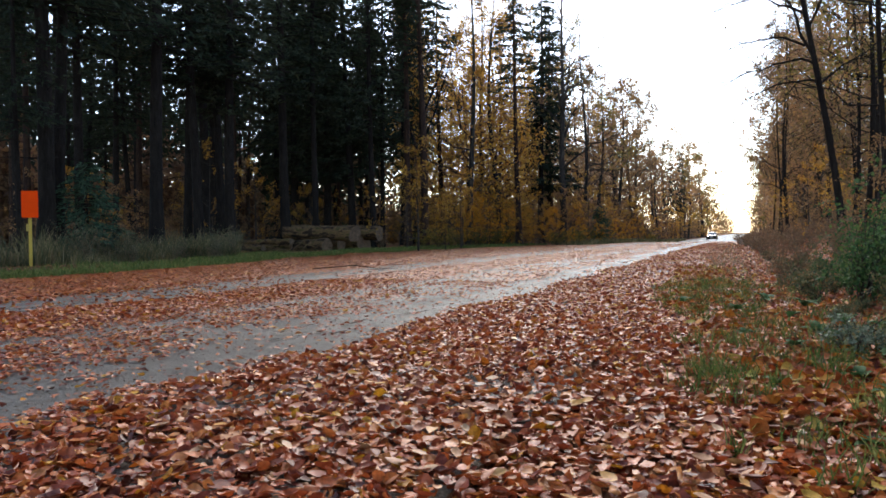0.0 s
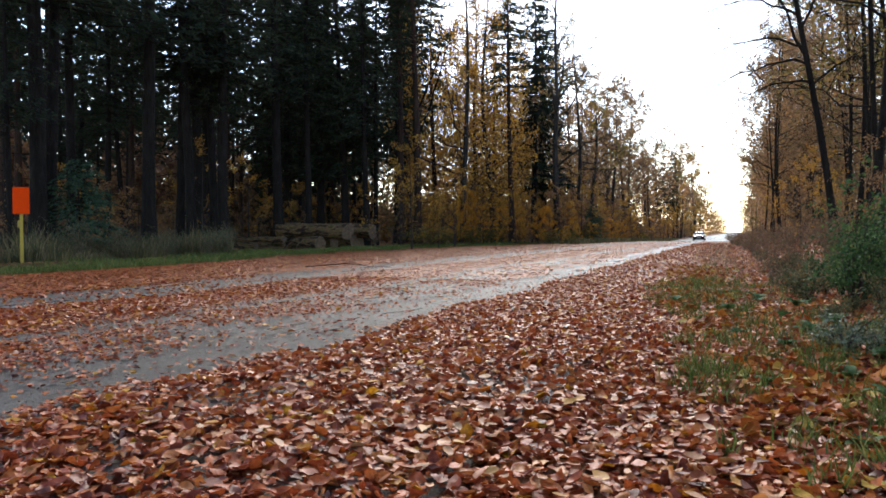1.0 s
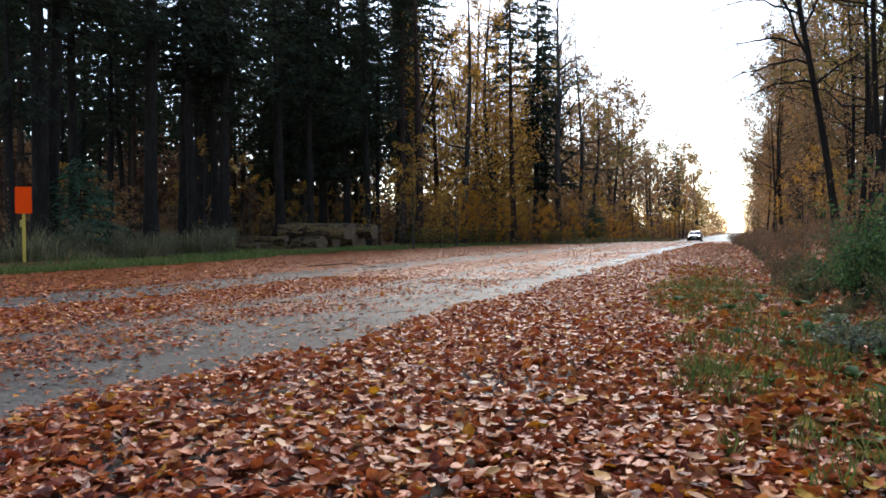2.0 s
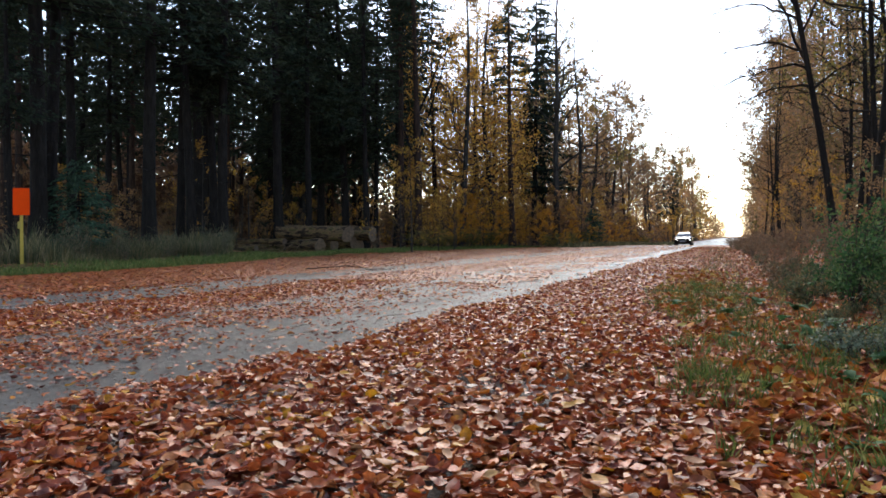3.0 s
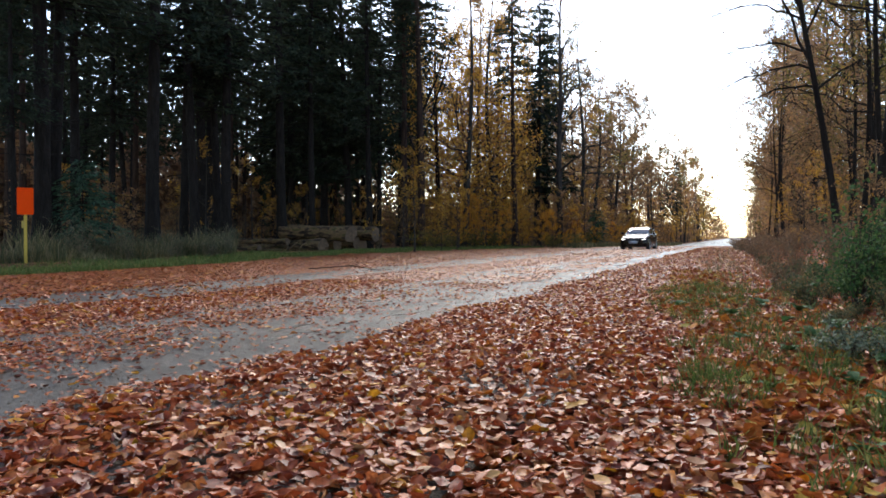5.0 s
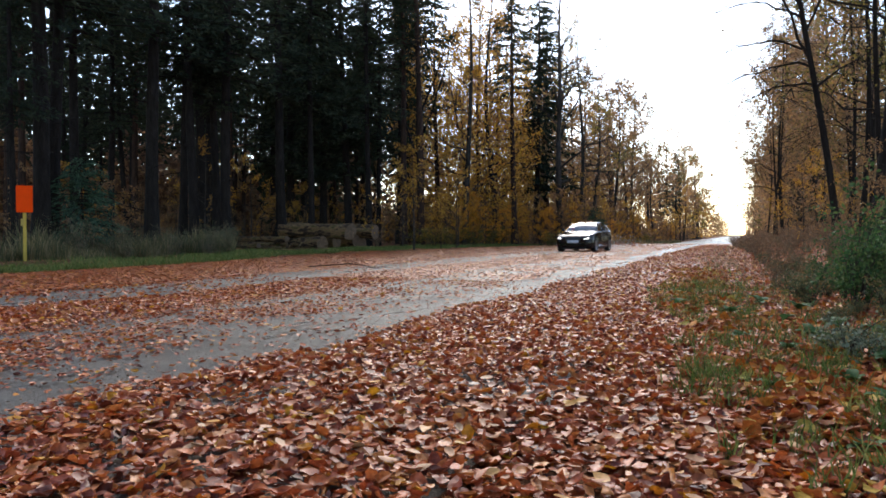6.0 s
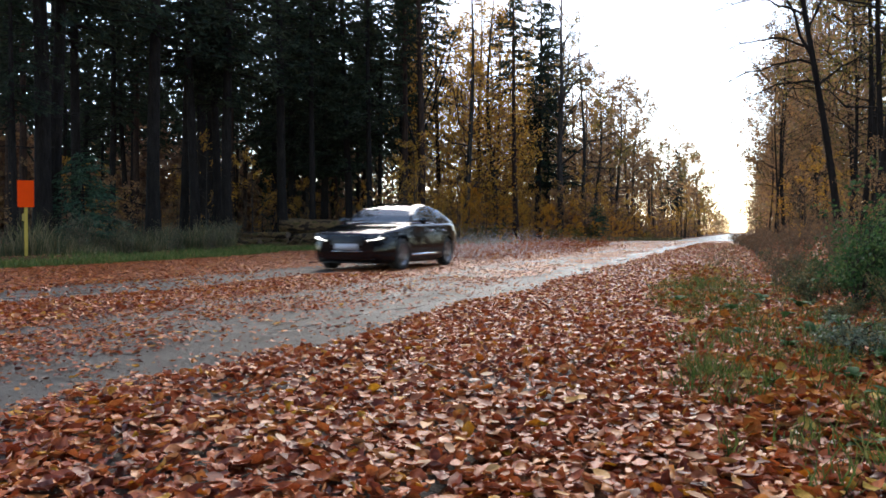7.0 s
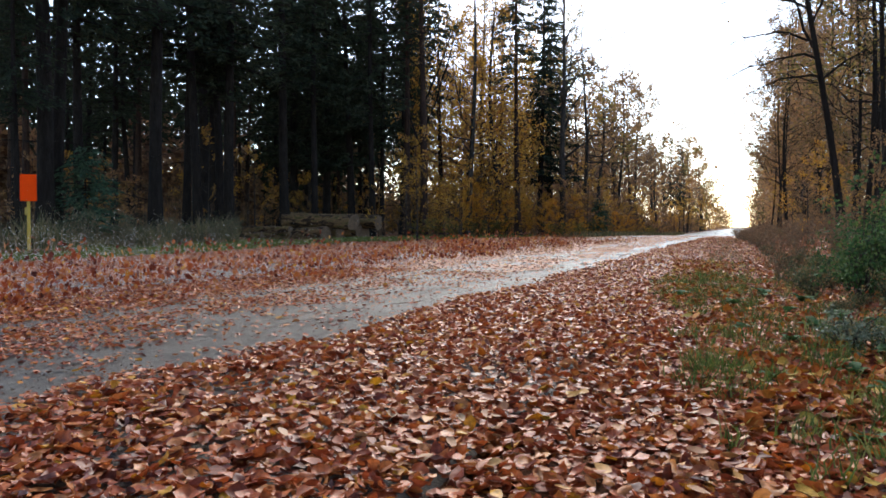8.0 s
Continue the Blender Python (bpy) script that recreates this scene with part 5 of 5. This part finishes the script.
def build_car():
    car = empty("car", "glossy black four-door saloon with lit headlights driving on the road", "car")
    ys = [-2.28 + 4.71 * i / 118 for i in range(119)]
    half = [section(y) for y in ys]
    rows = [[(x, y, z) for x, z in s] + [(-x, y, z) for x, z in s[-2::-1]] for y, s in zip(ys, half)]
    m = len(rows[0])
    n_half = len(half[0])

    def arch(i, j):
        cy = 0.5 * (ys[i] + ys[i + 1])
        p = [rows[a][b] for a in (i, i + 1) for b in (j, j + 1)]
        cz = sum(q[2] for q in p) / 4
        return any((cy - ay) ** 2 + (cz - 0.335) ** 2 < 0.375 ** 2 for ay in AXLES) and min(abs(q[0]) for q in p) > 0.6 and cz < 0.8

    bonnet = lambda i, j: ys[i] < -0.9 and ys[i] > -2.12 and n_half - 4 <= j < n_half + 2
    cabin_floor = lambda i, j: -0.8 < ys[i] < 1.95 and n_half - 4 <= j < n_half + 2
    strip("body", rows, PAINT, car, "", lambda i, j: not arch(i, j) and not bonnet(i, j) and not cabin_floor(i, j))
    strip("bonnet", rows, PAINT, car, "black bonnet", bonnet)
    for e in (0, -1):
        bm = bmesh.new()
        bm.faces.new([bm.verts.new(p) for p in rows[e][:-1]])
        part("bumper_face", bm, PAINT, car, "", False)
    # dark inner shell that closes the wheel housings
    box("underbody", (1.42, 4.2, 0.34), (0, 0.05, 0.34), TRIM, car, "black underbody", 0.05)
    # cabin
    gy = [-0.85 + 2.92 * i / 64 for i in range(65)]
    grow_ = []
    for y in gy:
        B, R = curve(TOP, y) - 0.01, max(curve(ROOF, y), curve(TOP, y) + 0.004)
        w = curve(WIDE, y) * 0.885
        h = R - B
        side = []
        for u in (0, 0.2, 0.45, 0.7, 0.86):
            side.append((w - 0.55 * h * u ** 1.15 * 0.9, B + h * u))
        xr = side[-1][0]
        top = [(xr * 0.90, B + h * 0.945), (xr * 0.72, B + h * 0.978), (xr * 0.4, B + h * 0.995), (0, B + h)]
        s = side + top
        grow_.append([(x, y, z) for x, z in s] + [(-x, y, z) for x, z in s[-2::-1]])
    k = len(grow_[0]) - 1

    def zone(i, j):
        y, jj = 0.5 * (gy[i] + gy[i + 1]), min(j, k - 1 - j)
        if jj >= 5:
            if -0.78 < y < 0.12:
                return "windscreen"
            if 1.12 < y < 1.92:
                return "rear_window"
        if 0 <= jj <= 3 and curve(ROOF, y) - curve(TOP, y) > 0.11:
            tag = "near" if j < 8 else "off"
            if -0.42 < y < 0.36:
                return "front_" + tag
            if 0.44 < y < 1.28:
                return "rear_" + tag
        return "roof"

    strip("roof", grow_, PAINT, car, "", lambda i, j: zone(i, j) == "roof")
    strip("windscreen", grow_, GLASS, car, "sloping tinted windscreen", lambda i, j: zone(i, j) == "windscreen")
    strip("rear_window", grow_, GLASS, car, "tinted rear window", lambda i, j: zone(i, j) == "rear_window")
    for z_ in ("front_near", "front_off", "rear_near", "rear_off"):
        strip("side_window", grow_, GLASS, car, "tinted side window", lambda i, j: zone(i, j) == z_)
    # cabin inside
    box("dashboard", (1.4, 0.5, 0.25), (0, -0.5, 0.82), TRIM, car, "black dashboard", 0.06)
    box("cabin_floor", (1.45, 2.6, 0.06), (0, 0.6, 0.62), TRIM, car)
    for x in (-0.38, 0.38):
        s = box("seat", (0.48, 0.18, 0.62), (x, 0.5, 0.86), SEAT, car, "dark front seat", 0.06, (-14, 0, 0))
        box("headrest", (0.24, 0.1, 0.15), (x, 0.6, 1.2), SEAT, s, "", 0.04)
    box("rear_seat", (1.2, 0.2, 0.5), (0, 1.25, 0.85), SEAT, car, "dark rear bench", 0.06, (-20, 0, 0))
    # front
    box("grille", (0.74, 0.05, 0.36), (0, -2.255, 0.50), TRIM, car, "wide black radiator grille", 0.02, (8, 0, 0))
    for i in range(5):
        box("grille_bar", (0.66, 0.02, 0.012), (0, -2.285 + i * 0.004, 0.38 + i * 0.06), CHROME if i in (0, 4) else TRIM, car, "", 0.003)
    box("number_plate", (0.52, 0.015, 0.115), (0, -2.3, 0.47), PLATE, car, "plain white front plate", 0.004)
    box("air_intake", (1.2, 0.04, 0.10), (0, -2.255, 0.25), TRIM, car, "low black air intake", 0.02)
    box("splitter", (1.1, 0.03, 0.02), (0, -2.25, 0.165), TRIM, car, "thin black lower strip", 0.006)
    for s in (-1, 1):
        lamp = box("headlight", (0.40, 0.16, 0.13), (s * 0.63, -2.13, 0.645), plain("lamp_glass", (0.05, 0.052, 0.056), 0.1), car, "slanted headlight", 0.035, (0, s * -7, s * 24))
        box("led_strip", (0.32, 0.03, 0.013), (s * 0.625, -2.222, 0.612), LED, lamp, "glowing white light strip", 0.005, (0, s * -10, s * 24))
        box("lamp_unit", (0.045, 0.03, 0.025), (s * 0.70, -2.19, 0.655), LED, lamp, "glowing lamp", 0.009, (0, s * -7, s * 24))
        box("fog_grille", (0.26, 0.05, 0.11), (s * 0.64, -2.19, 0.36), TRIM, car, "black side grille", 0.02, (0, 0, s * 20))
        mir = box("mirror", (0.2, 0.11, 0.13), (s * 0.97, -0.42, 0.99), PAINT, car, "black wing mirror", 0.035)
        box("mirror_arm", (0.1, 0.05, 0.03), (s * 0.87, -0.41, 0.94), TRIM, mir, "", 0.01)
        for y in (0.32, 1.12):
            box("door_handle", (0.03, 0.2, 0.028), (s * 0.905, y, 0.80), CHROME, car, "slim bright handle", 0.01)
        box("sill_strip", (0.02, 1.9, 0.05), (s * 0.893, 0.0, 0.30), CHROME, car, "polished sill moulding", 0.008)
        box("belt_trim", (0.012, 2.3, 0.014), (s * 0.805, 0.42, 0.953), CHROME, car, "bright window line trim", 0.004)
        box("tail_light", (0.42, 0.1, 0.14), (s * 0.56, 2.36, 0.80), TAIL, car, "red tail light", 0.03, (0, 0, s * -22))
        box("exhaust", (0.12, 0.12, 0.07), (s * 0.55, 2.36, 0.30), CHROME, car, "exhaust tip", 0.02)
        for y in (-0.42, 0.42, 1.25):
            box("door_gap", (0.004, 0.012, 0.55), (s * 0.912, y, 0.62), TRIM, car, "", 0.0015)
    wheels = [build_wheel(car, s * 0.815, ay * 0.93, s) for ay in AXLES for s in (-1, 1)]
    return car, wheels


car, wheels = build_car()
for ob in car.children_recursive:
    if ob.data and ob not in wheels and ob.parent not in wheels:
        ob.data.transform(Matrix.Diagonal((1.03, 0.925, 1.065, 1)))


# ---------------------------------------------------------------- spray and whirled leaves
def droplets(seed, length, width, height, n):
    r = np.random.RandomState(seed)
    pos = np.stack([r.normal(0, width / 2, n), r.uniform(-length / 2, length / 2, n), np.abs(r.normal(0, height / 2, n))], 1)
    a = r.normal(0, 1, (n, 3, 3)) * r.uniform(0.002, 0.005, n)[:, None, None]
    return fast_mesh("spray", pos[:, None] + a, 3, SPRAY)


SPRAY = foliage("water_spray", [(0.0, (0.7, 0.69, 0.67)), (1.0, (0.85, 0.84, 0.82))], 0.5, 0.3, 0.5)


def whirl(seed, n):
    r = np.random.RandomState(seed)
    pos = np.stack([r.normal(0, 0.34, n), r.normal(0, 0.8, n), np.abs(r.normal(0, 0.17, n)) - 0.06], 1)
    v, f = scattered(leaf_template(seed % 5), pos, r.normal(0.075, 0.015, n), r.uniform(0, 6.28, n), r.normal(0, 1.2, n), r.normal(0, 1.2, n))
    return indexed_mesh("whirled_leaves", v, f, LITTER)


SPRAYS = [tagged(new("spray_cloud", droplets(200 + i, 3.4, 1.9, 0.7, 20000)), "pale water spray thrown up behind the car", "water spray", "road spray") for i in range(17)]
WHIRLS = [tagged(new("whirled_leaves", whirl(300 + i, 260)), "brown leaves whirled up behind the passing car", "flying leaves", "whirled leaves") for i in range(44)]

# seconds, place of the front axle along the road, middle of the car across it
DRIVE = [(0.0, 147.0, -5.9), (1.0, 127.5, -5.9), (1.7, 113.0, -5.8), (2.8, 92.0, -5.7), (3.5, 77.5, -5.75), (4.5, 58.8, -6.0), (4.7, 55.5, -6.2), (5.8, 39.8, -7.05), (6.2, 33.4, -7.5), (6.4, 29.1, -7.55),
         (6.6, 24.5, -7.6), (6.8, 19.7, -7.6), (7.0, 14.7, -7.6), (7.2, 10.0, -7.6), (7.4, 5.3, -7.6), (7.7, -2.5, -7.6), (8.0, -10.0, -7.6)]


def car_at(t):
    return curve([(a, b) for a, b, _ in DRIVE], t), curve([(a, c) for a, _, c in DRIVE], t)


def when_at(y):
    """The time at which the rear axle passes y."""
    lo, hi = 0.0, 8.0
    for _ in range(40):
        mid = (lo + hi) / 2
        lo, hi = (mid, hi) if car_at(mid)[0] + 2.81 > y else (lo, mid)
    return lo


def motions():
    rows = []
    for i in range(81):
        t = i * 0.1
        y, x = car_at(t)
        y2, x2 = car_at(min(8.0, t + 0.05))
        y1, x1 = car_at(max(0.0, t - 0.05))
        yaw = math.degrees(math.atan2(x2 - x1, y1 - y2))
        rows.append((t, pose(x, y + 1.405, 0.028 + float(ground_z(-5, y)), 0, 0, yaw)))
    walk(car, rows)
    for w in wheels:
        at = w.location.copy()
        walk(w, [(i / 30, pose(at.x, at.y, at.z, 43.0 * i)) for i in range(241)])
    r = random.Random(9)
    for i, ob in enumerate(SPRAYS):
        y = 44 - i * 2.5
        t0 = when_at(y)
        x = car_at(t0)[1] + r.uniform(-0.2, 0.2)
        g = float(ground_z(-5, y))
        rows = [(0.0, pose(x, y, g - 2.6)), (max(0.05, t0 - 0.12), pose(x, y, g - 2.6))]
        for dt, dy, z, rz in ((0.06, -0.4, 0.0, 0), (0.3, -1.4, 0.06, 8), (0.6, -2.2, -0.2, 12), (1.0, -2.8, -0.7, 16), (1.6, -3.2, -1.7, 20)):
            if t0 + dt < 7.95:
                rows.append((t0 + dt, pose(x, y + dy, g + z, 0, 0, rz)))
        t1, last = rows[-1]
        rows.append((8.0, last if 8.0 - t1 > 1.2 else pose(last.translation.x, last.translation.y - 0.3, last.translation.z - 0.05, 0, 0, 20)))
        walk(ob, rows)
    for i, ob in enumerate(WHIRLS):
        y = 46 - i * 1.0
        t0 = when_at(y) + r.uniform(-0.02, 0.1)
        x = car_at(t0)[1] + r.choice((-0.8, 1, 1)) * r.uniform(0.35, 1.15)
        lift, turn = r.uniform(0.04, 0.22), r.uniform(0, 360)
        rows = [(0.0, pose(x, y, -0.7, 0, 0, turn)), (max(0.05, t0 - 0.1), pose(x, y, -0.7, 0, 0, turn))]
        for dt, dy, z, ra in ((0.1, -0.4, 0.7, 25), (0.3, -1.2, 1.0, 45), (0.55, -1.9, 0.9, 60), (0.9, -2.5, 0.6, 75), (1.3, -3.0, -0.1, 85), (1.7, -3.2, -1.0, 90)):
            if t0 + dt < 7.95:
                rows.append((t0 + dt, pose(x + dt * r.uniform(-0.4, 0.4), y + dy, z * lift + 0.05, ra * 0.12, ra * 0.1, turn + ra)))
        t1, last = rows[-1]
        rows.append((8.0, pose(last.translation.x, last.translation.y - 0.1, last.translation.z, *[math.degrees(v) for v in last.to_euler()])))
        walk(ob, rows)


motions()
